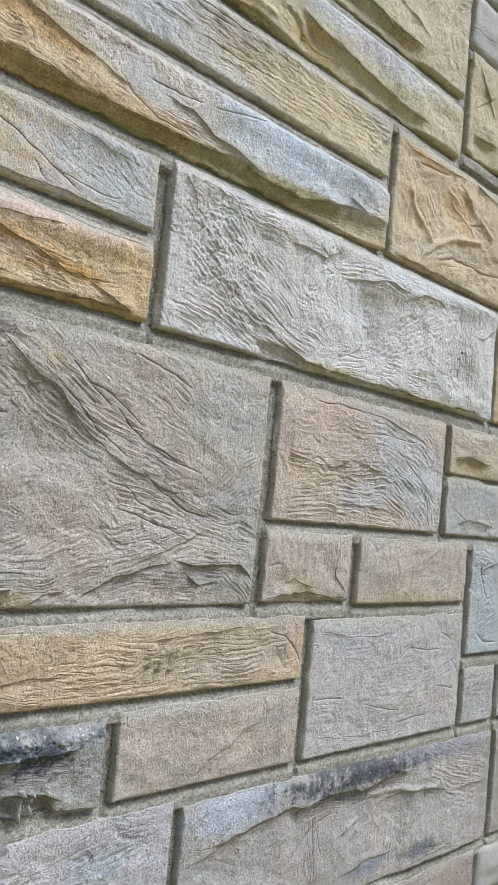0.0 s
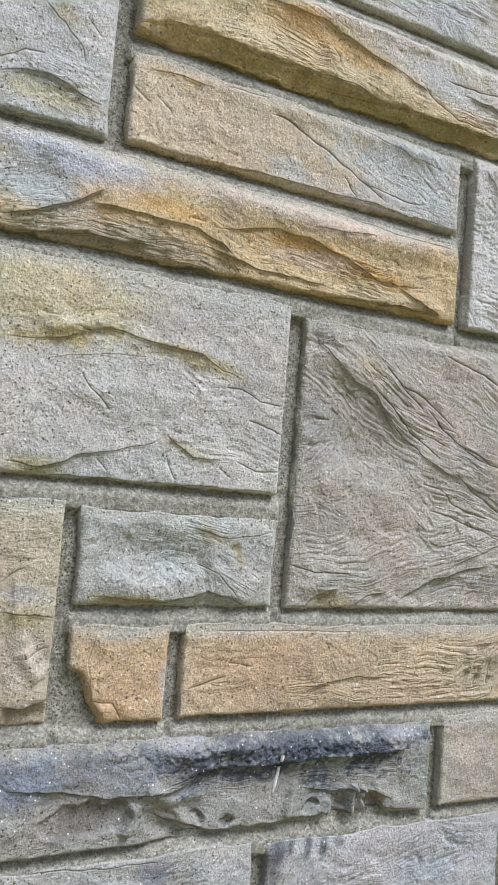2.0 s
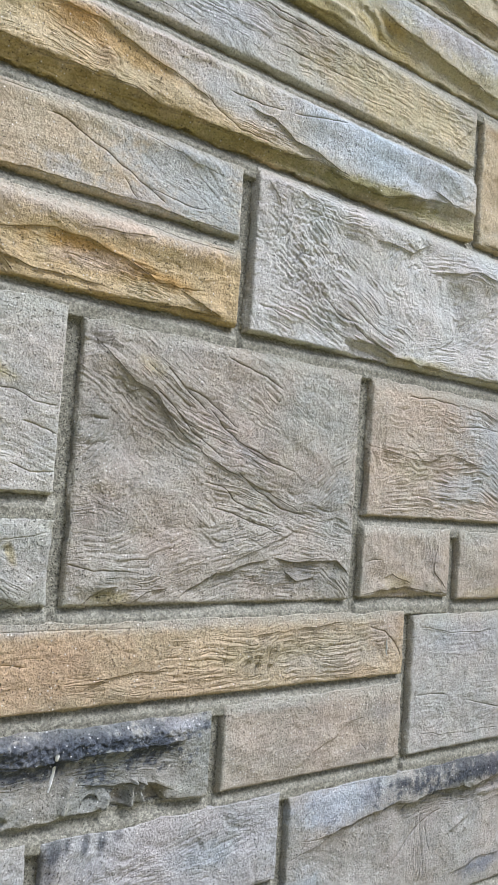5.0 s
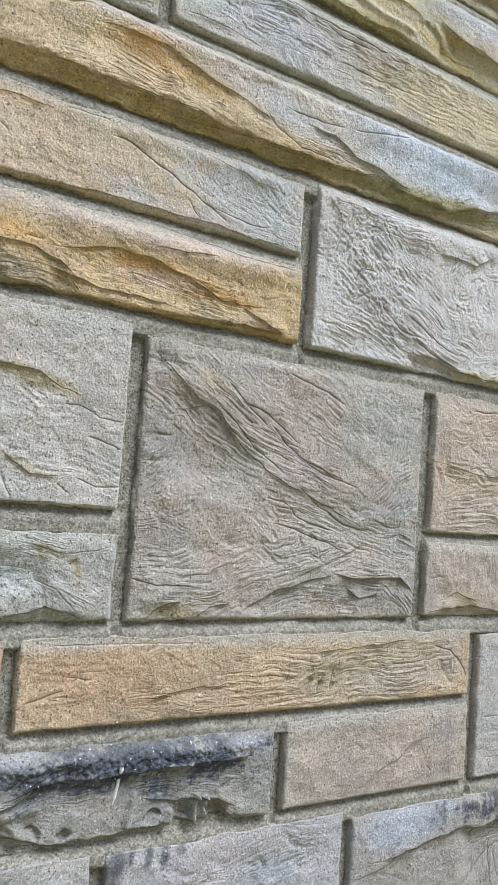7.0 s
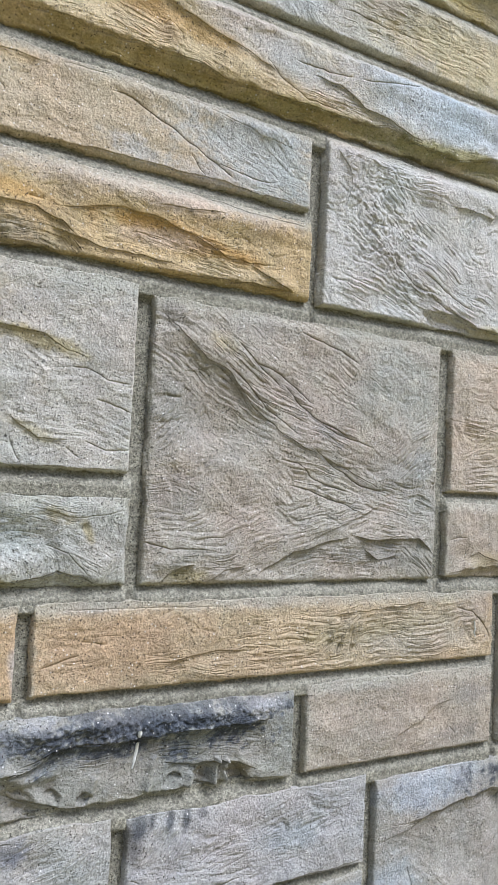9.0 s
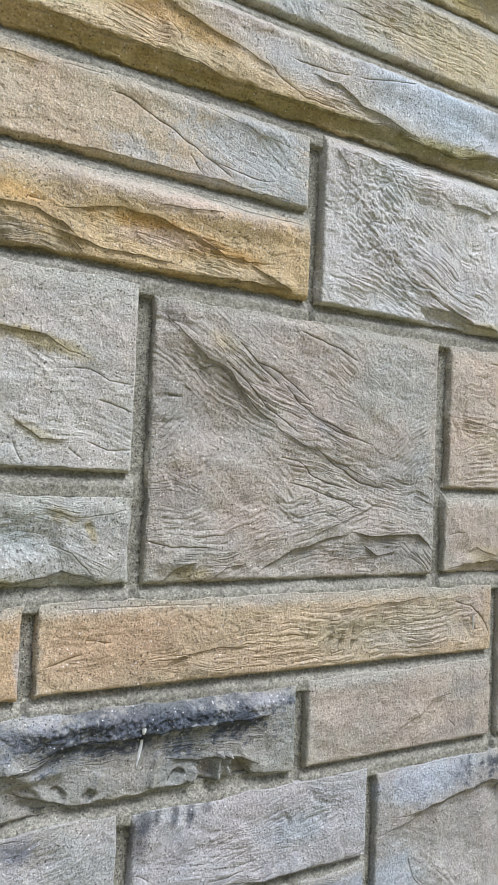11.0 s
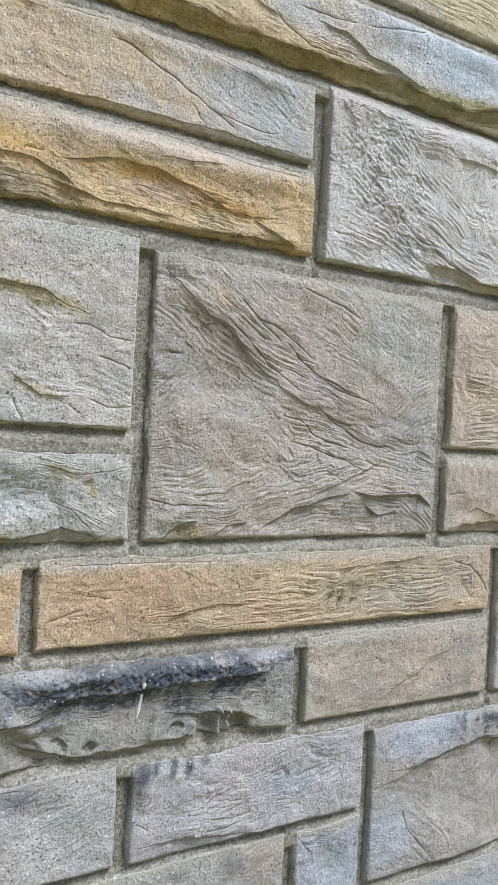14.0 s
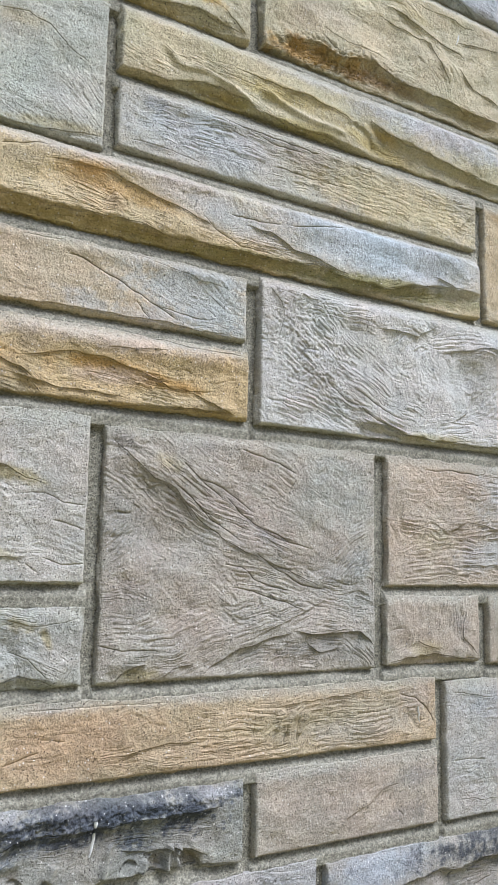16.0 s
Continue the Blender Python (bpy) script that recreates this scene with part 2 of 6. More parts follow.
def to_line(X, Z, pts):
    """Distance to a bent line, the side of it (+1: to the left of its run) and how far along it, 0 to 1."""
    best = np.full(X.shape, 1e9)
    side, along = np.zeros(X.shape), np.zeros(X.shape)
    total = sum(math.dist(a, b) for a, b in zip(pts, pts[1:]))
    gone = 0.0
    for (ax, az_), (bx, bz) in zip(pts, pts[1:]):
        dx, dz = bx - ax, bz - az_
        L2 = dx * dx + dz * dz
        t = np.clip(((X - ax) * dx + (Z - az_) * dz) / L2, 0, 1)
        d = np.hypot(X - ax - t * dx, Z - az_ - t * dz)
        s = np.where(dx * (Z - az_) - dz * (X - ax) > 0, 1.0, -1.0)
        near = d < best
        best, side = np.where(near, d, best), np.where(near, s, side)
        along = np.where(near, (gone + t * math.sqrt(L2)) / total, along)
        gone += math.sqrt(L2)
    return best, side, along


# ---- forms that a stone's face is made of: each returns the height it adds, in metres ----
def groove(*pts, deep=0.003, wide=0.0025):
    """A narrow crease that fades out at its ends."""
    def f(X, Z):
        d, _, a = to_line(X, Z, pts)
        return -deep * (0.36 if deep > 0 else 1.0) * np.exp(-(d / wide) ** 2) * smooth(a, 0, 0.12) * smooth(1 - a, 0, 0.12)
    whole = sum(math.dist(a, b) for a, b in zip(pts, pts[1:]))
    return f, pts, (min(1.0, deep / 0.003) * min(1.0, max(0.25, whole / 0.09)) if deep > 0 else 0.0)


def ridge(*pts, high=0.004, wide=0.008):
    return groove(*pts, deep=-high, wide=wide)


def fold(*pts, drop=0.006, wide=0.003, reach=0.04):
    """An edge where the face to the right of the line's run lies lower: a cleft of two or three small steps that runs out over the reach."""
    mark = int(abs(pts[0][0] * 9000 + pts[0][1] * 5000))
    whole = sum(math.dist(a, b) for a, b in zip(pts, pts[1:]))

    def f(X, Z):
        d, s, a = to_line(X, Z, pts)
        r = -s * d
        if reach > 0.2:
            short = min(0.25, 0.055 / whole)
            ends = smooth(a, 0, short) * smooth(1 - a, 0, short)
            r = r + 0.0030 * fbm(X * 34, Z * 34, mark, 3, 0.6)
            low = smooth(r, -wide * 0.2, wide * 0.7)
        else:
            ends = smooth(a, 0, 0.22) * smooth(1 - a, 0, 0.22) * (0.85 + 0.6 * value_noise(a * whole * 28, a * 0 + 0.4, mark))
            low = 0.0
            for k, share in enumerate((0.48, 0.28, 0.24)):
                off = k * 0.0055 * (1.0 + 0.8 * value_noise(a * whole * 22, a * 0 + k, mark + 1 + k))
                some = 1.0 if k == 0 else smooth(value_noise(a * whole * 16, a * 0 + 3 * k, mark + 5 + k), -0.4, 0.4)
                low = low + share * some * smooth(r - off, -0.0006, max(0.0018, wide * 0.35))
        low = low * np.exp(-np.clip(r, 0, None) / reach)
        lip = 0.32 * np.exp(-np.clip(-r, 0, None) / (reach * 0.6)) * (r < 0)
        return drop * ends * (lip - low)
    return f, pts, min(0.8, 0.7 * abs(drop) / 0.005)


def bulge(x, z, rx, rz, high=0.006, turn=0.0):
    def f(X, Z):
        c, s = math.cos(radians(turn)), math.sin(radians(turn))
        u, v = ((X - x) * c + (Z - z) * s) / rx, (-(X - x) * s + (Z - z) * c) / rz
        return high * np.exp(-(u * u + v * v))
    return f, None, 0.0


def dent(x, z, rx, rz, deep=0.006, turn=0.0):
    """A hollow with a crisp rim and an uneven floor."""
    def f(X, Z):
        c, s = math.cos(radians(turn)), math.sin(radians(turn))
        u, v = ((X - x) * c + (Z - z) * s) / rx, (-(X - x) * s + (Z - z) * c) / rz
        q = np.sqrt(u * u + v * v) + 0.22 * fbm(X * 60, Z * 60, int(x * 3000) + 9, 3)
        return -deep * (1 - smooth(q, 0.80, 1.12)) * (0.75 + 0.3 * (v + 0.5))
    return f, None, 0.0


def crumple(x, z, long, half, turn=0.0, amp=0.004, fine=70.0):
    """A patch of crushed, crinkled surface."""
    def f(X, Z):
        c, s = math.cos(radians(turn)), math.sin(radians(turn))
        A, B = (X - x) * c + (Z - z) * s, -(X - x) * s + (Z - z) * c
        q = (A / long) ** 2 + (B / half) ** 2 + 0.4 * fbm(X * 30, Z * 30, int(x * 1000) + 3, 3)
        mask = np.exp(-np.clip(q, 0, None) ** 2)
        wx, wz = X + 0.006 * fbm(X * 35, Z * 35, 71, 2), Z + 0.006 * fbm(X * 35, Z * 35, 72, 2)
        n = np.abs(value_noise(wx * fine * 0.8, wz * fine, 73)) + 0.5 * np.abs(value_noise(wx * fine * 1.9, wz * fine * 2.1, 74))
        return amp * mask * (1.4 * np.minimum(n, 0.5) - 0.40)
    return f, None, 0.0


def ripple(x, z, long, half, turn, amp=1.0, often=130):
    """A field of overlapping slate-like lines along a direction, that start and end at random: height, count of lines, way along, strength."""
    def f(X, Z, seed):
        c, s = math.cos(radians(turn)), math.sin(radians(turn))
        A, B = (X - x) * c + (Z - z) * s, -(X - x) * s + (Z - z) * c
        q = (A / (long * 1.15)) ** 2 + (B / (half * 1.1)) ** 2 + 0.5 * fbm(X * 40, Z * 40, seed, 3)
        mask = np.exp(-np.clip(q, 0, None) ** 1.5)
        B = B + 0.0042 * fbm(A * 12, B * 14, seed + 1, 3, 0.4) + 0.12 * A * A / max(long, 0.02) * math.sin(seed)
        ph = B * often * 1.1 + 0.30 * fbm(A * 20, B * 70, seed + 2, 2)
        k = np.floor(ph)
        g = ph - k
        on = smooth(value_noise(A * 20 + k * 7.31, k * 3.7 + 0.5, seed + 3), -0.10, 0.60)
        return amp * mask * (0.3 + 0.7 * on) * (RIPPLE * (g ** 1.3 - smooth(g, 0.80, 1.0))), ph, A, amp * mask
    return f


def strand(*pts, half=0.03, amp=1.5, gap=0.008):
    """A bundle of creases that run along a bent guide line, each starting and ending at random; returns the same as ripple."""
    whole = sum(math.dist(a, b) for a, b in zip(pts, pts[1:]))
    gap = gap * 0.78

    def f(X, Z, seed):
        d, s, a = to_line(X, Z, pts)
        way = a * whole
        off = s * d
        mask = np.exp(-(np.abs(off) / half) ** 3) * smooth(a, 0, 0.18) * smooth(1 - a, 0, 0.18)
        mask = mask * smooth(0.55 + fbm(X * 26, Z * 26, seed, 3), 0.05, 0.75)
        ph = (off + 0.0050 * fbm(X * 11, Z * 11, seed + 1, 3, 0.4)) / gap + 0.13 * fbm(X * 60, Z * 60, seed + 2, 2)
        k = np.floor(ph)
        g = ph - k
        on = smooth(value_noise(way * 8 + k * 7.31, k * 3.7 + 0.5, seed + 3), -0.25, 0.45)
        return amp * mask * (0.3 + 0.7 * on) * (RIPPLE * (g ** 1.3 - smooth(g, 0.78, 1.0))), ph, way, amp * mask
    return f


def stain_shade(x, z, rx, rz, colour, strength=0.8, turn=0.0, ragged=0.5):
    """A ragged-edged patch of another pigment, and on undersides of shade and bounced light put in as colour."""
    return x, z, rx, rz, colour, strength, turn, ragged


def grid_mesh(name, P, extra=(), left_out=None):
    """A mesh from a grid of points, with point attributes (name, kind, values); left_out: points between which no face is made."""
    nz, nx = P.shape[:2]
    idx = np.arange(nz * nx, dtype=np.int32).reshape(nz, nx)
    quads = np.stack([idx[:-1, :-1], idx[:-1, 1:], idx[1:, 1:], idx[1:, :-1]], axis=-1).reshape(-1, 4)
    P = P.reshape(-1, 3)
    if left_out is not None:
        quads = quads[~left_out.reshape(-1)[quads].all(axis=1)]
        used, quads = np.unique(quads, return_inverse=True)
        P, quads = P[used], quads.reshape(-1, 4).astype(np.int32)
        extra = [(key, kind, values.reshape(nz * nx, -1)[used]) for key, kind, values in extra]
    me = bpy.data.meshes.new(name)
    me.vertices.add(len(P))
    me.vertices.foreach_set("co", P.reshape(-1).astype(np.float32))
    me.loops.add(quads.size)
    me.loops.foreach_set("vertex_index", quads.reshape(-1))
    me.polygons.add(len(quads))
    me.polygons.foreach_set("loop_start", np.arange(0, quads.size, 4, dtype=np.int32))
    me.polygons.foreach_set("use_smooth", np.ones(len(quads), dtype=bool))
    for key, kind, values in extra:
        at = me.attributes.new(key, kind, "POINT")
        at.data.foreach_set({"FLOAT": "value", "FLOAT_VECTOR": "vector", "FLOAT_COLOR": "color"}[kind], values.reshape(-1).astype(np.float32))
    me.update(calc_edges=True)
    return me


def stone_mesh(x0, x1, z0, z1, colour, seed, forms=(), stain_shades=(), waves=(), flow=-4.0, swirl=0.25, wrinkle=0.8, lumps=0.004, proud=0.0065,
               step=0.0018, chips=(), rim=0.0036, film=0.8):
    """One stone: a relief between x0..x1 and z0..z1, its face towards -y. flow: degrees along which its wrinkles run; chips: broken
    corners as (x, z, radius)."""
    nx, nz = max(8, int((x1 - x0) / step)), max(8, int((z1 - z0) / step))
    u, v = np.linspace(0, 1, nx), np.linspace(0, 1, nz)
    U, V = np.meshgrid(u, v)
    X, Z = x0 + U * (x1 - x0), z0 + V * (z1 - z0)
    # uneven outline
    ex0 = 0.0026 * fbm(Z * 22, Z * 0 + 1.3, seed + 1, 3) + 0.0008 * fbm(Z * 120, Z * 0 + 2.2, seed + 18, 2)
    ex1 = 0.0026 * fbm(Z * 22, Z * 0 + 7.7, seed + 2, 3)
    ez0 = 0.0026 * fbm(X * 22, X * 0 + 3.1, seed + 3, 3) + 0.0013 * fbm(X * 120, X * 0 + 5.2, seed + 8, 2)
    ez1 = 0.0026 * fbm(X * 22, X * 0 + 9.4, seed + 4, 3)
    XX = X + ex0 * (1 - U) ** 2 + ex1 * U ** 2
    ZZ = Z + ez0 * (1 - V) ** 2 + ez1 * V ** 2
    # warped coordinates for the forms, so that no line runs ruler-straight
    wx = XX + 0.0024 * fbm(XX * 22, ZZ * 22, seed + 5, 3)
    wz = ZZ + 0.0024 * fbm(XX * 22, ZZ * 22, seed + 6, 3)
    edge = np.minimum(np.minimum(XX - x0, x1 - XX), np.minimum(ZZ - z0, (z1 - ZZ) * 0.6))
    h = np.full(X.shape, proud)
    h = h + 0.8 * lumps * fbm(XX * 9, ZZ * 13, seed + 7, 3, 0.4) * smooth(edge, 0, 0.03)
    shape = 0.0
    crack = np.full(X.shape, 1.0)
    crack_might = np.zeros(X.shape)
    for form, pts, weight in forms:
        shape = shape + form(wx, wz)
        if weight > 0:
            far, side, along = to_line(wx, wz, pts)
            first = far < np.abs(crack)
            fade = weight * smooth(along, 0, 0.15) * smooth(1 - along, 0, 0.15) * (1 - smooth(far, 0.003, 0.006))
            crack, crack_might = np.where(first, far * side, crack), np.where(first, fade, crack_might)
    h = h + shape
    lines = np.zeros((2,) + X.shape + (3,))
    rival = np.zeros((2,) + X.shape)
    for k, wave in enumerate(waves):
        up, count, along, might = wave(XX + 0.3 * (wx - XX), ZZ + 0.3 * (wz - ZZ), seed * 50 + k * 7)
        h = h + up
        slot, most = lines[k % 2], lines[k % 2][..., 2]
        first = might > most
        rival[k % 2] = np.where(first, most, np.maximum(rival[k % 2], might))
        slot[...] = np.where(first[..., None], np.stack([count + 100 * k, along, might], axis=-1), slot)
    lines[..., 2] = np.minimum(lines[..., 2], 1.9)
    lines[..., 2] *= smooth(lines[..., 2] - rival, 0.0, 0.25)
    # wrinkles along the flow
    c, s = math.cos(radians(flow)), math.sin(radians(flow))
    bend = swirl * 0.15 * fbm(XX * 6, ZZ * 6, seed + 9, 3)
    A, B = XX * c + ZZ * s, -XX * s + ZZ * c + bend
    patch = smooth(fbm(XX * 11, ZZ * 11, seed + 10, 3), 0.0, 0.65)
    # cleft: thin layers that end in small curved steps
    for k, (along, across, layers, deep) in enumerate(((6.0, 15.0, 4.5, 0.0030), (17.0, 40.0, 2.6, 0.0015))):
        t = layers * fbm(A * along, B * across, seed + 40 + k, 3, 0.45)
        floor = np.floor(t)
        g = t - floor
        on = smooth(value_noise(A * 22 + floor * 7.31, B * 22 + floor * 3.7, seed + 45 + k), -0.25, 0.45)
        h = h + deep * wrinkle * (0.35 + 0.65 * patch) * on * (smooth(g, 0.80, 1.0) - g)
    h = h + wrinkle * 0.0004 * fbm(A * 30, B * 80, seed + 13, 3)
    h = h + 0.0010 * fbm(XX * 42, ZZ * 42, seed + 16, 2)
    h = h + 0.0005 * fbm(XX * 90, ZZ * 90, seed + 14, 3, 0.75)
    h = np.maximum(h, -0.006)
    for cx, cz, cr in chips:
        d = np.hypot(wx - cx, wz - cz)
        h = h - 0.02 * (1 - smooth(d, cr * 0.75, cr * 1.05))
    # worn arris
    r = rim * (1 + 0.5 * fbm(XX * 40, ZZ * 40, seed + 15, 2))
    arris = np.sqrt(np.clip(1 - (1 - np.clip(edge / r, 0, 1)) ** 2, 0, 1))
    h = -0.003 + (h + 0.003) * (0.40 + 0.60 * arris)
    # the top runs back under the mortar that was smeared over it
    under = smooth(z1 - ZZ + 0.0016 * fbm(XX * 60, ZZ * 60, seed + 25, 3, 0.7), -0.002, 0.015)
    h = 0.0044 + (h - 0.0044) * under
    P = np.stack([XX, -h, ZZ], axis=-1)
    # sides go straight back into the mortar bed
    full = np.empty((nz + 2, nx + 2, 3))
    full[1:-1, 1:-1] = P
    full[0, 1:-1], full[-1, 1:-1] = P[0], P[-1]
    full[1:-1, 0], full[1:-1, -1] = P[:, 0], P[:, -1]
    full[0, 0], full[0, -1], full[-1, 0], full[-1, -1] = P[0, 0], P[0, -1], P[-1, 0], P[-1, -1]
    back = np.zeros(full.shape[:2], bool)
    back[0], back[-1], back[:, 0], back[:, -1] = True, True, True, True
    full[..., 1][back] = 0.030
    X2, Z2 = full[..., 0], full[..., 2]
    # pigment, with the shade of undersides and ledges painted into it
    col = np.empty(X2.shape + (4,))
    col[..., :3], col[..., 3] = colour, 1
    drift = fbm(X2 * 7, Z2 * 11, seed + 20, 4)[..., None]
    col[..., :3] *= 1 + 0.10 * drift + 0.05 * fbm(X2 * 60, Z2 * 60, seed + 21, 3)[..., None]
    for sx, sz, rx, rz, tone, strength, turn, ragged in stain_shades:
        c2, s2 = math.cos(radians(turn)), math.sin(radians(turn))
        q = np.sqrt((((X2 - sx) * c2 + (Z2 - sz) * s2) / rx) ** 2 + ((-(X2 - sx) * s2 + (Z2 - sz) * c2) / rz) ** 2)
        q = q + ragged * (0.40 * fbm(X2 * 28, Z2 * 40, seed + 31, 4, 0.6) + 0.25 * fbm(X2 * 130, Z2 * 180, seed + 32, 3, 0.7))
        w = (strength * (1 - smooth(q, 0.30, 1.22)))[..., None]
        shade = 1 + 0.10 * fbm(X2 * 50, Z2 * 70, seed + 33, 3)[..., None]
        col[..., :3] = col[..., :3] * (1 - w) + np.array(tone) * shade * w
    # cement film left along the top edge and thinly down one side
    cover = 1 - smooth(z1 - Z2 + 0.0035 * fbm(X2 * 17, Z2 * 30, seed + 26, 2) + 0.003 * fbm(X2 * 160, Z2 * 160, seed + 28, 2, 0.8), -0.001, 0.019)
    cover = np.maximum(cover, 0.7 * (1 - smooth(X2 - x0 + 0.004 * fbm(X2 * 50, Z2 * 50, seed + 27, 4, 0.65), 0.0, 0.007)))[..., None]
    col[..., :3] = col[..., :3] * (1 - film * cover) + np.array(CEMENT) * film * cover
    c, s = math.cos(radians(flow)), math.sin(radians(flow))
    bend = swirl * 0.15 * fbm(X2 * 6, Z2 * 6, seed + 9, 3)
    fl = np.stack([X2 * c + Z2 * s, -X2 * s + Z2 * c + bend, np.full(X2.shape, seed * 0.37)], axis=-1)
    wr = wrinkle * smooth(fbm(X2 * 11, Z2 * 11, seed + 10, 3), 0.0, 0.65)
    wide_lines = np.zeros((2,) + X2.shape + (3,))
    wide_lines[:, 1:-1, 1:-1] = lines
    cracks = np.ones(X2.shape + (3,))
    cracks[1:-1, 1:-1, 0], cracks[1:-1, 1:-1, 1] = crack * 1000, crack_might
    cracks[back] = (9, 0, 0)
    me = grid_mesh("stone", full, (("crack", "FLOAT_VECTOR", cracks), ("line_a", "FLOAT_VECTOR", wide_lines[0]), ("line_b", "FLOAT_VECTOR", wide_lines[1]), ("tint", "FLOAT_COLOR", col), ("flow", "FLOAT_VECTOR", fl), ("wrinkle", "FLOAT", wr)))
    me.materials.append(STONE)
    return me


# ---- the ground and the wall's mortar bed ----
# Unseen ground sheet, added to bounce warm light onto the stones' undersides.
bm = bmesh.new()
bmesh.ops.create_grid(bm, x_segments=24, y_segments=24, size=400)
me = bpy.data.meshes.new("ground")
bm.to_mesh(me)
bm.free()
me.materials.append(GROUND)
tagged(new("ground", me), "plain yellow ground in front of the wall, unseen, added to bounce warm light", "ground", kind="structure")

wall = tagged(new("wall_north"), "outdoor wall of coursed grey, tan and blue cast stone", "wall", kind="structure")
LAID, BROKEN, BY_SEED = [], [], {}


def part(name, me, parent, label=""):
    ob = new(name, me)
    ob.parent = parent
    return tagged(ob, label) if label else ob


def stone(label, x0, x1, z0, z1, colour, seed, **how):
    LAID.append((x0, x1, z0, z1))
    if "chips" in how:
        BROKEN.append((x0, x1, z0, z1))
    BY_SEED[seed] = part("stone", stone_mesh(x0, x1, z0, z1, colour, seed, **how), wall, label)
    return BY_SEED[seed]


# ---- the stones, course by course from below ----
stone("grey stone block with a faint pinkish cast", -0.210, 0.200, 0.952, 1.050, (0.350, 0.341, 0.314), 1,
      stain_shades=(stain_shade(0.165, 1.031, 0.036, 0.04, (0.396, 0.339, 0.278), 0.6, -7, 0.5),
             stain_shade(0.130, 1.036, 0.022, 0.02, (0.091, 0.098, 0.114), 0.5, 59, 0.5),),
      waves=(ripple(0.134, 1.038, 0.023, 0.03, 54, 0.9, 130),))
stone("small blue-grey stone with a hollow face", 0.215, 0.313, 0.952, 1.049, (0.346, 0.364, 0.391), 2,
      forms=(bulge(0.268, 1.006, 0.018, 0.02, -0.006, 49),
             groove((0.219, 1.041), (0.237, 1.020), deep=0.003, wide=0.0015),),
      stain_shades=(stain_shade(0.271, 1.002, 0.023, 0.018, (0.300, 0.337, 0.328), 0.7, 62, 0.5),))
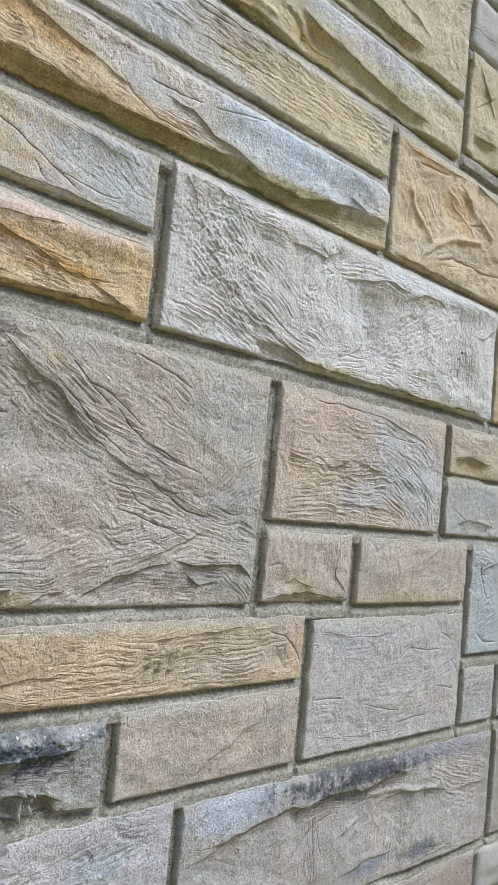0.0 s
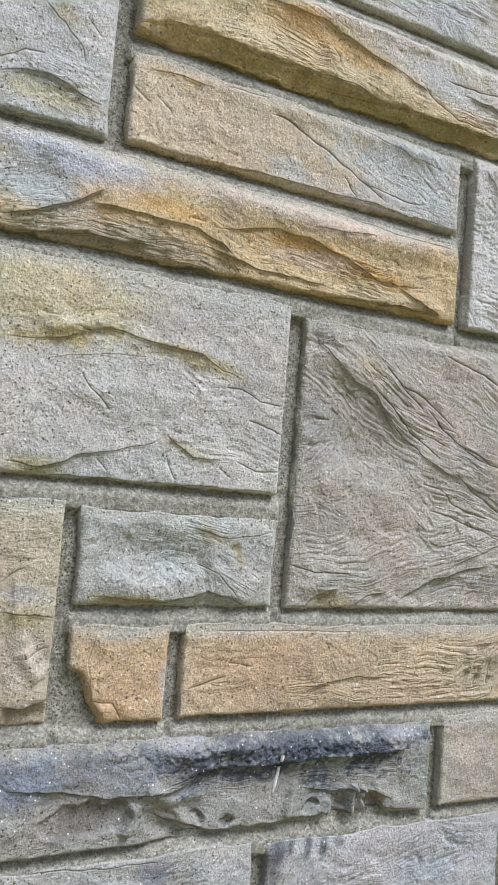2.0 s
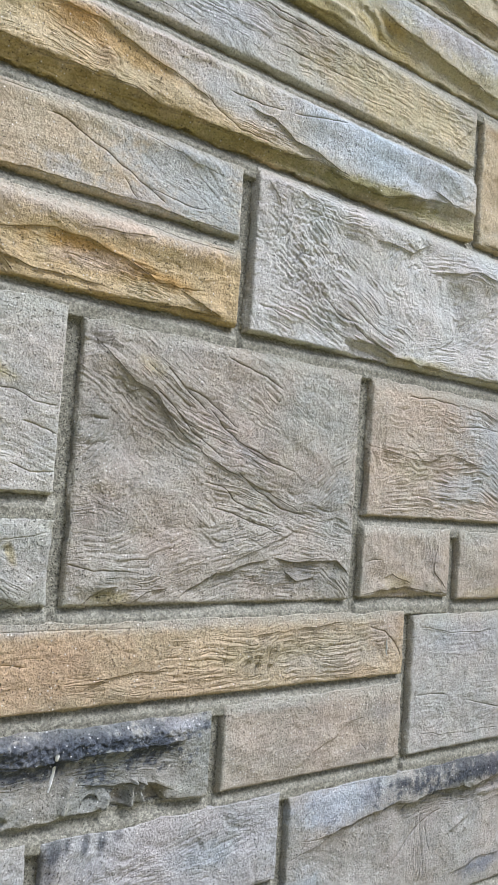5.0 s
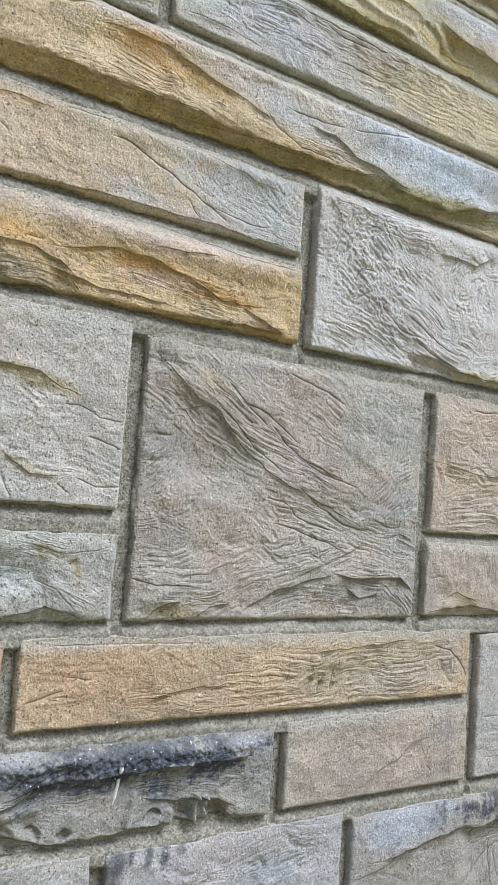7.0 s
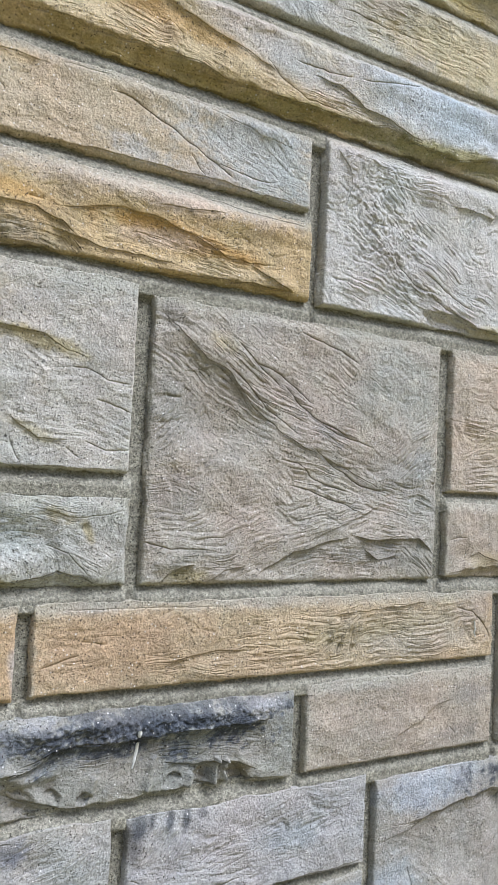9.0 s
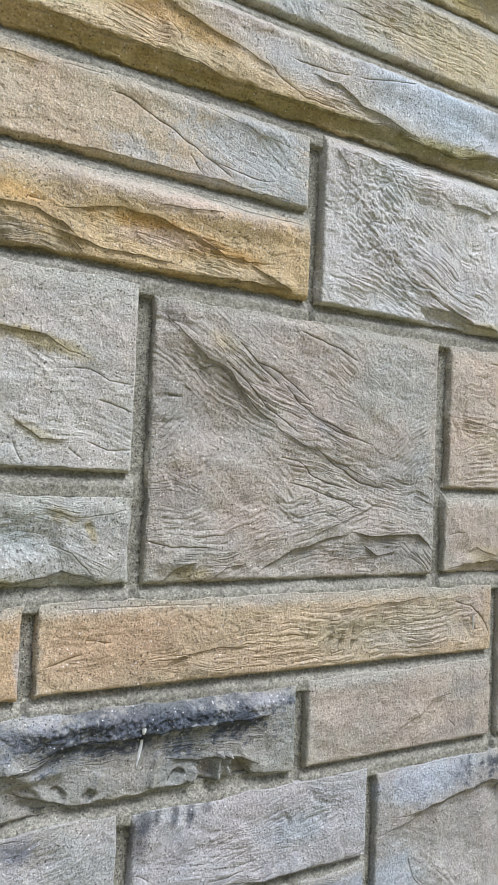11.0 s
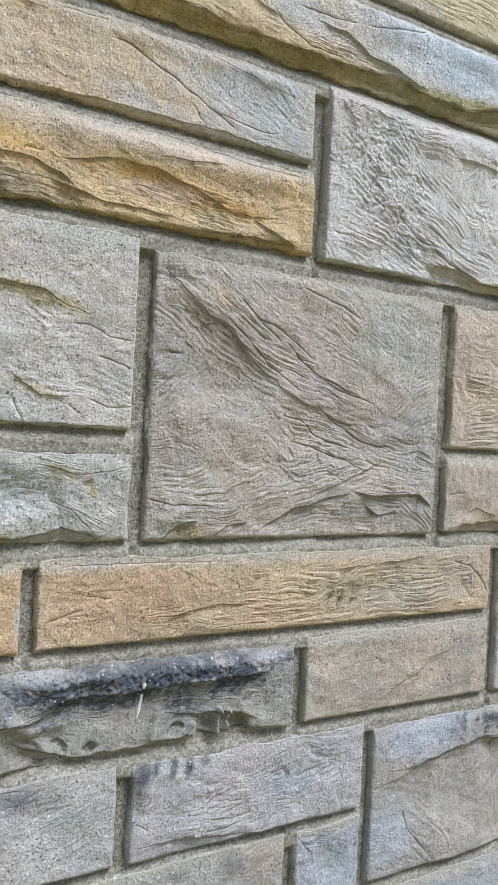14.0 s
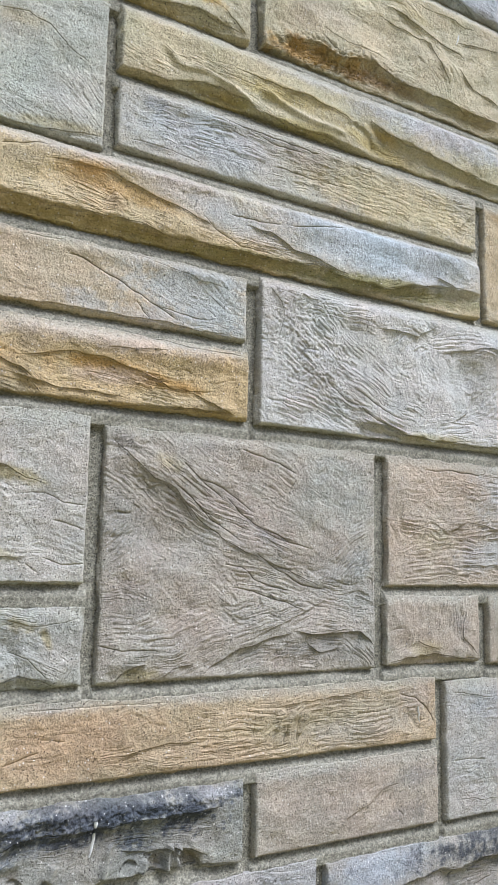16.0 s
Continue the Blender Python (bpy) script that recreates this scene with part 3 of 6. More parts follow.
stone("long stone block, pale blue above, brown below, with a dark diagonal band", 0.328, 1.083, 0.962, 1.156, (0.364, 0.341, 0.305), 3, film=0.15, wrinkle=0.5,
      forms=(fold((0.341, 1.096), (0.408, 1.100), (0.469, 1.109), (0.513, 1.114), (0.560, 1.112), (0.609, 1.122), (0.692, 1.110), (0.763, 1.131), (0.828, 1.117), drop=0.0054, wide=0.003, reach=0.088),
             ridge((0.645, 1.056), (0.697, 1.070), (0.715, 1.099), (0.767, 1.099), (0.901, 1.084), high=0.004, wide=0.004),
             crumple(0.693, 1.135, 0.141, 0.03, 2, 0.0026, 180.0),
             fold((0.331, 1.076), (0.368, 1.086), (0.407, 1.097), (0.469, 1.105), (0.524, 1.116), (0.559, 1.116), drop=0.0054, wide=0.003, reach=0.11),
             fold((0.513, 1.109), (0.585, 1.113), (0.636, 1.118), (0.691, 1.113), (0.779, 1.123), (0.836, 1.120), drop=0.0075, wide=0.012, reach=0.25),
             fold((0.646, 1.047), (0.684, 1.069), (0.694, 1.096), (0.721, 1.108), drop=0.0048, wide=0.003, reach=0.066),
             fold((0.725, 1.080), (0.784, 1.087), (0.849, 1.092), (0.939, 1.072), drop=0.0042, wide=0.003, reach=0.066),
             fold((0.958, 1.069), (1.035, 1.071), (1.072, 1.070), drop=0.0036, wide=0.003, reach=0.066),
             groove((0.381, 1.041), (0.398, 1.012), (0.425, 0.980), deep=0.003, wide=0.0015),
             groove((0.564, 1.088), (0.588, 1.091), (0.592, 1.019), deep=0.003, wide=0.0015),
             groove((0.596, 1.082), (0.609, 1.031), deep=0.003, wide=0.0015),
             groove((0.524, 1.035), (0.590, 1.075), (0.640, 1.089), deep=0.003, wide=0.0015),
             fold((0.802, 0.962), (0.883, 0.966), (0.975, 0.950), (1.074, 0.940), drop=0.0075, wide=0.012, reach=0.25),
             fold((0.654, 0.989), (0.736, 1.003), (0.797, 0.998), drop=0.0042, wide=0.003, reach=0.066),
             bulge(0.474, 0.983, 0.065, 0.03, 0.006, -19),),
      stain_shades=(stain_shade(0.421, 1.136, 0.103, 0.034, (0.382, 0.414, 0.455), 0.95, 5, 0.5),
             stain_shade(0.359, 1.012, 0.061, 0.05, (0.373, 0.400, 0.428), 0.85, -71, 0.5),
             stain_shade(0.690, 1.142, 0.190, 0.034, (0.062, 0.068, 0.082), 0.97, 2, 1.5),
             stain_shade(0.936, 1.145, 0.148, 0.022, (0.200, 0.209, 0.237), 0.7, -1, 0.7),
             stain_shade(0.694, 1.115, 0.082, 0.012, (0.300, 0.282, 0.237), 0.8, -0, 0.5),
             stain_shade(0.732, 0.990, 0.058, 0.014, (0.182, 0.200, 0.246), 0.75, 3, 0.8),
             stain_shade(0.865, 0.989, 0.057, 0.016, (0.091, 0.098, 0.114), 0.75, 3, 0.8),
             stain_shade(1.006, 1.075, 0.080, 0.03, (0.396, 0.339, 0.278), 0.5, -38, 0.5),),
      waves=(strand((0.588, 1.091), (0.581, 1.053), (0.580, 0.995), half=0.03, amp=1.8, gap=0.009),
             strand((0.702, 1.090), (0.691, 1.063), (0.664, 1.031), half=0.03, amp=1.4, gap=0.01),
             strand((0.771, 1.074), (0.757, 0.981), half=0.055, amp=1.1, gap=0.013),
             strand((0.850, 1.137), (0.953, 1.100), (1.077, 1.061), half=0.05, amp=1.9, gap=0.011),
             strand((0.802, 0.962), (0.900, 0.967), (1.095, 0.939), half=0.03, amp=1.2, gap=0.01),
             strand((0.371, 1.043), (0.435, 0.985), (0.504, 0.923), half=0.06, amp=1.0, gap=0.013),
             strand((0.513, 1.094), (0.585, 1.098), (0.636, 1.103), (0.691, 1.098), (0.779, 1.108), (0.836, 1.105), half=0.014, amp=1.5, gap=0.0065),))
stone("grey stone with a dark blue smear", -0.420, -0.015, 1.062, 1.166, (0.385, 0.376, 0.358), 4, film=0.4,
      forms=(fold((-0.263, 1.166), (-0.188, 1.163), (-0.106, 1.157), drop=0.003, wide=0.003, reach=0.088),
             bulge(-0.096, 1.129, 0.023, 0.03, -0.005, 15),),
      stain_shades=(stain_shade(-0.116, 1.149, 0.024, 0.02, (0.182, 0.200, 0.246), 0.8, -25, 0.8),),
      waves=(ripple(-0.064, 1.128, 0.042, 0.05, 28, 0.75, 110),))
stone("pale lilac-grey stone with dark drips at its top edge", 0.001, 0.313, 1.060, 1.163, (0.400, 0.392, 0.388), 5, film=0.2,
      forms=(fold((0.001, 1.076), (0.067, 1.076), (0.155, 1.062), (0.243, 1.062), (0.313, 1.065), drop=0.0048, wide=0.0036, reach=0.066),
             groove((0.088, 1.077), (0.139, 1.078), deep=0.003, wide=0.0015),
             groove((0.006, 1.101), (0.021, 1.092), deep=0.003, wide=0.0015),),
      stain_shades=(stain_shade(0.008, 1.134, 0.034, 0.014, (0.150, 0.145, 0.148), 0.85, -81, 0.6),
             stain_shade(0.015, 1.154, 0.016, 0.012, (0.091, 0.098, 0.114), 0.95, -96, 0.5),
             stain_shade(0.028, 1.156, 0.012, 0.005, (0.091, 0.098, 0.114), 0.95, -98, 0.4),
             stain_shade(0.049, 1.155, 0.013, 0.006, (0.091, 0.098, 0.114), 0.95, -97, 0.4),
             stain_shade(0.068, 1.152, 0.016, 0.006, (0.091, 0.098, 0.114), 0.95, -94, 0.4),
             stain_shade(0.088, 1.158, 0.009, 0.006, (0.091, 0.098, 0.114), 0.6, -113, 0.5),
             stain_shade(0.196, 1.112, 0.051, 0.02, (0.337, 0.373, 0.410), 0.4, -3, 0.5),),
      waves=(strand((0.020, 1.080), (0.117, 1.077), (0.242, 1.076), half=0.05, amp=1.1, gap=0.012),
             ripple(0.059, 1.129, 0.028, 0.05, 60, 0.75, 120),
             ripple(0.202, 1.115, 0.073, 0.04, 13, 0.68, 130),))
stone("rugged grey stone with a blue-black upper band and scalloped base", -0.420, 0.200, 1.178, 1.274, (0.294, 0.285, 0.252), 6, film=0.25, lumps=0.007, proud=0.009, step=0.0013,
      forms=(fold((-0.128, 1.226), (-0.085, 1.241), (-0.038, 1.241), (-0.001, 1.246), (0.058, 1.246), (0.122, 1.244), (0.183, 1.247), drop=0.008, wide=0.0132, reach=0.25),
             fold((-0.271, 1.240), (-0.221, 1.233), (-0.168, 1.223), (-0.112, 1.226), (-0.066, 1.240), (-0.042, 1.244), drop=0.0072, wide=0.0036, reach=0.066),
             fold((-0.138, 1.209), (-0.105, 1.193), (-0.071, 1.185), (-0.023, 1.180), (0.015, 1.184), (0.061, 1.185), (0.125, 1.185), (0.195, 1.180), drop=0.0104, wide=0.0132, reach=0.25),
             fold((0.033, 1.215), (0.074, 1.208), (0.095, 1.210), (0.124, 1.205), (0.155, 1.193), drop=0.0064, wide=0.0024, reach=0.044),
             ridge((0.018, 1.186), (0.023, 1.209), (0.027, 1.226), high=0.006, wide=0.004),
             ridge((0.096, 1.180), (0.099, 1.204), (0.102, 1.216), high=0.011, wide=0.003),
             ridge((0.111, 1.184), (0.111, 1.205), (0.115, 1.211), high=0.011, wide=0.003),
             ridge((0.068, 1.184), (0.074, 1.201), high=0.006, wide=0.004),
             dent(-0.080, 1.196, 0.008, 0.0065, 0.002, -82),
             dent(0.086, 1.196, 0.012, 0.0085, 0.008, 30),
             dent(0.127, 1.191, 0.019, 0.0085, 0.009, -34),
             dent(0.050, 1.196, 0.013, 0.007, 0.006, 9),
             dent(-0.116, 1.196, 0.020, 0.012, 0.0035, -16),
             dent(-0.047, 1.192, 0.007, 0.005, 0.004, 31),
             dent(-0.130, 1.218, 0.008, 0.006, 0.002, -4),
             crumple(0.022, 1.258, 0.153, 0.02, -1, 0.0022, 190.0),
             ridge((-0.139, 1.228), (-0.106, 1.217), (-0.072, 1.220), high=0.006, wide=0.007),
             dent(-0.190, 1.206, 0.040, 0.016, 0.005, 6),
             ridge((-0.154, 1.189), (-0.146, 1.218), high=0.007, wide=0.005),
             dent(-0.079, 1.195, 0.009, 0.007, 0.0025, -54),
             ridge((-0.043, 1.192), (-0.039, 1.213), high=0.006, wide=0.004),
             bulge(-0.053, 1.247, 0.016, 0.01, -0.006, -22),
             bulge(-0.095, 1.261, 0.015, 0.012, 0.005, 26),
             crumple(0.018, 1.262, 0.148, 0.024, -0, 0.005, 75.0),
             crumple(0.020, 1.256, 0.165, 0.024, 1, 0.0038, 240.0),),
      # Pale strokes on the ridges: their lit edges put into the colour.
      stain_shades=(stain_shade(0.100, 1.195, 0.019, 0.0035, (0.475, 0.456, 0.399), 0.8, 83, 0.2),
             stain_shade(0.110, 1.194, 0.017, 0.0035, (0.475, 0.456, 0.399), 0.8, 72, 0.2),
             stain_shade(0.088, 1.199, 0.026, 0.004, (0.456, 0.437, 0.380), 0.7, 23, 0.3),
             stain_shade(-0.010, 1.184, 0.029, 0.006, (0.437, 0.418, 0.361), 0.7, -1, 0.4),
             stain_shade(0.151, 1.198, 0.041, 0.007, (0.437, 0.427, 0.380), 0.7, -13, 0.5),
             stain_shade(0.022, 1.200, 0.017, 0.004, (0.437, 0.418, 0.361), 0.6, 86, 0.3),
             # Dark of the small dent, its shade painted in.
             stain_shade(-0.050, 1.195, 0.006, 0.006, (0.170, 0.150, 0.120), 0.6, 0, 0.3),
             stain_shade(0.025, 1.255, 0.190, 0.034, (0.200, 0.215, 0.243), 0.93, 1, 1.3),
             stain_shade(0.038, 1.258, 0.129, 0.03, (0.070, 0.078, 0.096), 0.95, -2, 2.3),
             stain_shade(-0.084, 1.250, 0.052, 0.016, (0.075, 0.083, 0.100), 0.85, -1, 2.2),
             stain_shade(-0.097, 1.278, 0.038, 0.016, (0.380, 0.389, 0.408), 0.7, 8, 0.7),
             stain_shade(0.159, 1.264, 0.026, 0.008, (0.389, 0.394, 0.408), 0.7, -2, 0.6),
             stain_shade(-0.262, 1.244, 0.062, 0.030, (0.180, 0.197, 0.245), 0.85, 8, 0.8),
             stain_shade(-0.170, 1.246, 0.050, 0.022, (0.255, 0.258, 0.272), 0.7, 4, 0.6),
             stain_shade(-0.201, 1.263, 0.017, 0.012, (0.095, 0.103, 0.119), 0.6, -24, 0.8),
             # Dark brown tones over the dents: hollow shade put into colour.
             stain_shade(-0.192, 1.206, 0.050, 0.018, (0.165, 0.148, 0.124), 0.85, 11, 0.5),
             stain_shade(0.086, 1.196, 0.007, 0.01, (0.228, 0.199, 0.142), 0.7, 24, 0.5),
             stain_shade(0.132, 1.195, 0.013, 0.012, (0.228, 0.199, 0.142), 0.7, -3, 0.5),
             stain_shade(-0.118, 1.198, 0.017, 0.013, (0.215, 0.200, 0.178), 0.55, -20, 0.6),
             stain_shade(-0.081, 1.206, 0.007, 0.009, (0.171, 0.152, 0.123), 0.7, -35, 0.4),),
      waves=(ripple(0.088, 1.232, 0.096, 0.018, -3, 0.68, 150),
             ripple(-0.081, 1.260, 0.055, 0.03, 8, 0.52, 110),
             strand((-0.128, 1.211), (-0.085, 1.226), (-0.038, 1.226), (-0.001, 1.231), (0.058, 1.231), (0.122, 1.229), (0.183, 1.232), half=0.014, amp=1.5, gap=0.0065),
             strand((-0.138, 1.194), (-0.105, 1.178), (-0.071, 1.170), (-0.023, 1.165), (0.015, 1.169), (0.061, 1.170), (0.125, 1.170), (0.195, 1.165), half=0.014, amp=1.5, gap=0.0065),))
stone("pinkish granular stone block with a smooth face", 0.217, 0.526, 1.179, 1.280, (0.402, 0.350, 0.288), 7, wrinkle=0.35, lumps=0.003,
      forms=(fold((0.348, 1.186), (0.361, 1.208), (0.399, 1.219), (0.424, 1.239), (0.460, 1.243), drop=0.0024, wide=0.003, reach=0.088),
             groove((0.447, 1.206), (0.458, 1.196), deep=0.002, wide=0.0015),
             groove((0.460, 1.209), (0.466, 1.200), deep=0.002, wide=0.0015),
             bulge(0.269, 1.220, 0.037, 0.03, 0.003, -17),),
      stain_shades=(stain_shade(0.435, 1.179, 0.085, 0.02, (0.380, 0.342, 0.294), 0.6, -2, 0.5),
             stain_shade(0.477, 1.245, 0.044, 0.015, (0.257, 0.237, 0.218), 0.5, 0, 0.8),
             stain_shade(0.289, 1.273, 0.077, 0.01, (0.366, 0.356, 0.328), 0.6, 0, 0.5),
             stain_shade(0.464, 1.200, 0.049, 0.012, (0.266, 0.247, 0.228), 0.45, -2, 0.9),))
stone("pale grey square stone with fine short creases", 0.542, 0.951, 1.178, 1.374, (0.415, 0.398, 0.365), 8, wrinkle=0.7, lumps=0.003,
      forms=(groove((0.554, 1.260), (0.603, 1.260), (0.623, 1.257), deep=0.003, wide=0.0015),
             groove((0.673, 1.242), (0.718, 1.233), (0.773, 1.225), deep=0.003, wide=0.0015),
             groove((0.768, 1.206), (0.849, 1.208), deep=0.003, wide=0.0015),
             groove((0.877, 1.255), (0.932, 1.244), deep=0.003, wide=0.0015),
             groove((0.881, 1.345), (0.920, 1.329), deep=0.003, wide=0.0015),
             groove((0.916, 1.296), (0.948, 1.269), deep=0.003, wide=0.0015),
             groove((0.783, 1.321), (0.877, 1.315), deep=0.003, wide=0.0015),
             fold((0.551, 1.357), (0.631, 1.346), (0.748, 1.346), drop=0.0018, wide=0.003, reach=0.11),
             fold((0.553, 1.206), (0.680, 1.195), (0.769, 1.197), drop=0.0018, wide=0.003, reach=0.088),),
      stain_shades=(stain_shade(0.657, 1.337, 0.104, 0.03, (0.410, 0.415, 0.430), 0.5, 3, 0.5),
             stain_shade(0.836, 1.264, 0.087, 0.05, (0.420, 0.405, 0.370), 0.6, 3, 0.5),),
      waves=(ripple(0.787, 1.256, 0.142, 0.06, 8, 0.68, 120),
             ripple(0.652, 1.333, 0.098, 0.04, -0, 0.52, 110),))
stone("small pale grey stone", 0.967, 1.078, 1.178, 1.276, (0.366, 0.356, 0.328), 9,
      waves=(ripple(1.028, 1.218, 0.043, 0.04, 8, 0.68, 130),))
stone("tall tan stone with a broken lower edge", -0.420, -0.235, 1.293, 1.490, (0.430, 0.370, 0.270), 10,
      forms=(fold((-0.286, 1.391), (-0.261, 1.388), (-0.236, 1.387), drop=0.003, wide=0.003, reach=0.066),
             fold((-0.278, 1.309), (-0.258, 1.309), (-0.234, 1.317), drop=0.009, wide=0.012, reach=0.25),
             groove((-0.289, 1.418), (-0.266, 1.431), deep=0.003, wide=0.0015),
             ridge((-0.263, 1.360), (-0.246, 1.330), high=0.004, wide=0.006),
             groove((-0.258, 1.352), (-0.239, 1.360), deep=0.003, wide=0.0015),),
      # Olive below the crease and dark brown under the foot: shade put into colour.
      stain_shades=(stain_shade(-0.263, 1.386, 0.026, 0.01, (0.330, 0.280, 0.130), 0.6, -6, 0.5),
             stain_shade(-0.259, 1.348, 0.026, 0.03, (0.435, 0.372, 0.305), 0.7, -6, 0.5),
             stain_shade(-0.258, 1.308, 0.022, 0.01, (0.200, 0.180, 0.150), 0.7, 7, 0.5),
             stain_shade(-0.265, 1.407, 0.026, 0.01, (0.410, 0.415, 0.430), 0.5, -1, 0.5),),
      waves=(ripple(-0.268, 1.465, 0.025, 0.04, -2, 0.68, 130),))
stone("small orange stone with a chipped corner", -0.220, -0.123, 1.291, 1.380, (0.475, 0.350, 0.215), 11, rim=0.007, chips=((-0.222, 1.315, 0.026), (-0.212, 1.288, 0.030)), wrinkle=0.25, lumps=0.003,
      forms=(fold((-0.191, 1.293), (-0.196, 1.318), (-0.201, 1.344), (-0.196, 1.377), drop=-0.0012, wide=0.003, reach=0.044),
             groove((-0.195, 1.313), (-0.176, 1.310), (-0.167, 1.294), deep=0.005, wide=0.0027),),
      stain_shades=(stain_shade(-0.168, 1.372, 0.041, 0.008, (0.360, 0.340, 0.290), 0.7, 4, 0.5),
             stain_shade(-0.123, 1.318, 0.028, 0.008, (0.410, 0.415, 0.430), 0.6, -82, 0.5),
             stain_shade(-0.169, 1.298, 0.014, 0.008, (0.330, 0.220, 0.100), 0.6, -21, 0.5),))
stone("long stone, orange-tan at one end, grey with wavy grain at the other", -0.109, 0.524, 1.293, 1.381, (0.470, 0.375, 0.250), 12, wrinkle=0.45, step=0.0013,
      forms=(groove((0.452, 1.361), (0.485, 1.353), (0.506, 1.338), (0.519, 1.314), deep=0.003, wide=0.0015),
             groove((-0.100, 1.320), (-0.083, 1.324), (-0.061, 1.332), deep=0.004, wide=0.002),
             groove((-0.061, 1.343), (-0.031, 1.342), deep=0.003, wide=0.0015),
             fold((0.021, 1.309), (0.047, 1.319), (0.088, 1.325), (0.140, 1.323), drop=0.003, wide=0.003, reach=0.044),
             bulge(0.080, 1.307, 0.025, 0.01, 0.004, 2),
             ridge((0.248, 1.327), (0.252, 1.344), (0.260, 1.354), high=0.004, wide=0.004),
             ridge((0.262, 1.323), (0.269, 1.343), (0.278, 1.351), high=0.004, wide=0.004),
             ridge((0.281, 1.320), (0.289, 1.339), (0.296, 1.349), high=0.004, wide=0.004),
             groove((0.258, 1.310), (0.263, 1.337), deep=0.003, wide=0.002),
             groove((0.277, 1.312), (0.280, 1.342), deep=0.003, wide=0.002),
             groove((0.211, 1.326), (0.214, 1.346), deep=0.004, wide=0.0027),
             fold((0.226, 1.355), (0.277, 1.360), (0.351, 1.364), (0.410, 1.369), drop=0.0024, wide=0.003, reach=0.044),
             fold((-0.091, 1.373), (-0.002, 1.375), (0.100, 1.374), drop=-0.0018, wide=0.003, reach=0.044),),
      stain_shades=(stain_shade(0.004, 1.337, 0.146, 0.05, (0.450, 0.325, 0.205), 0.9, 0, 0.5),
             stain_shade(-0.047, 1.379, 0.052, 0.01, (0.360, 0.340, 0.310), 0.7, 2, 0.5),
             stain_shade(0.162, 1.379, 0.071, 0.01, (0.420, 0.350, 0.300), 0.6, -0, 0.5),
             stain_shade(0.383, 1.331, 0.159, 0.035, (0.390, 0.360, 0.300), 0.7, -0, 0.5),
             stain_shade(0.289, 1.338, 0.164, 0.016, (0.370, 0.310, 0.180), 0.5, 4, 0.5),
             stain_shade(0.486, 1.355, 0.038, 0.03, (0.410, 0.360, 0.310), 0.6, -3, 0.5),),
      waves=(strand((0.082, 1.319), (0.195, 1.324), (0.297, 1.328), (0.413, 1.324), (0.526, 1.337), half=0.036, amp=2.4, gap=0.0088),
             strand((0.286, 1.356), (0.370, 1.359), (0.452, 1.363), half=0.015, amp=1.7, gap=0.008),
             strand((-0.112, 1.334), (-0.031, 1.333), (0.060, 1.324), half=0.025, amp=0.7, gap=0.01),
             strand((0.001, 1.314), (0.054, 1.315), (0.118, 1.307), half=0.016, amp=1.8, gap=0.008),
             strand((0.228, 1.312), (0.261, 1.337), (0.305, 1.352), half=0.02, amp=1.6, gap=0.008),))
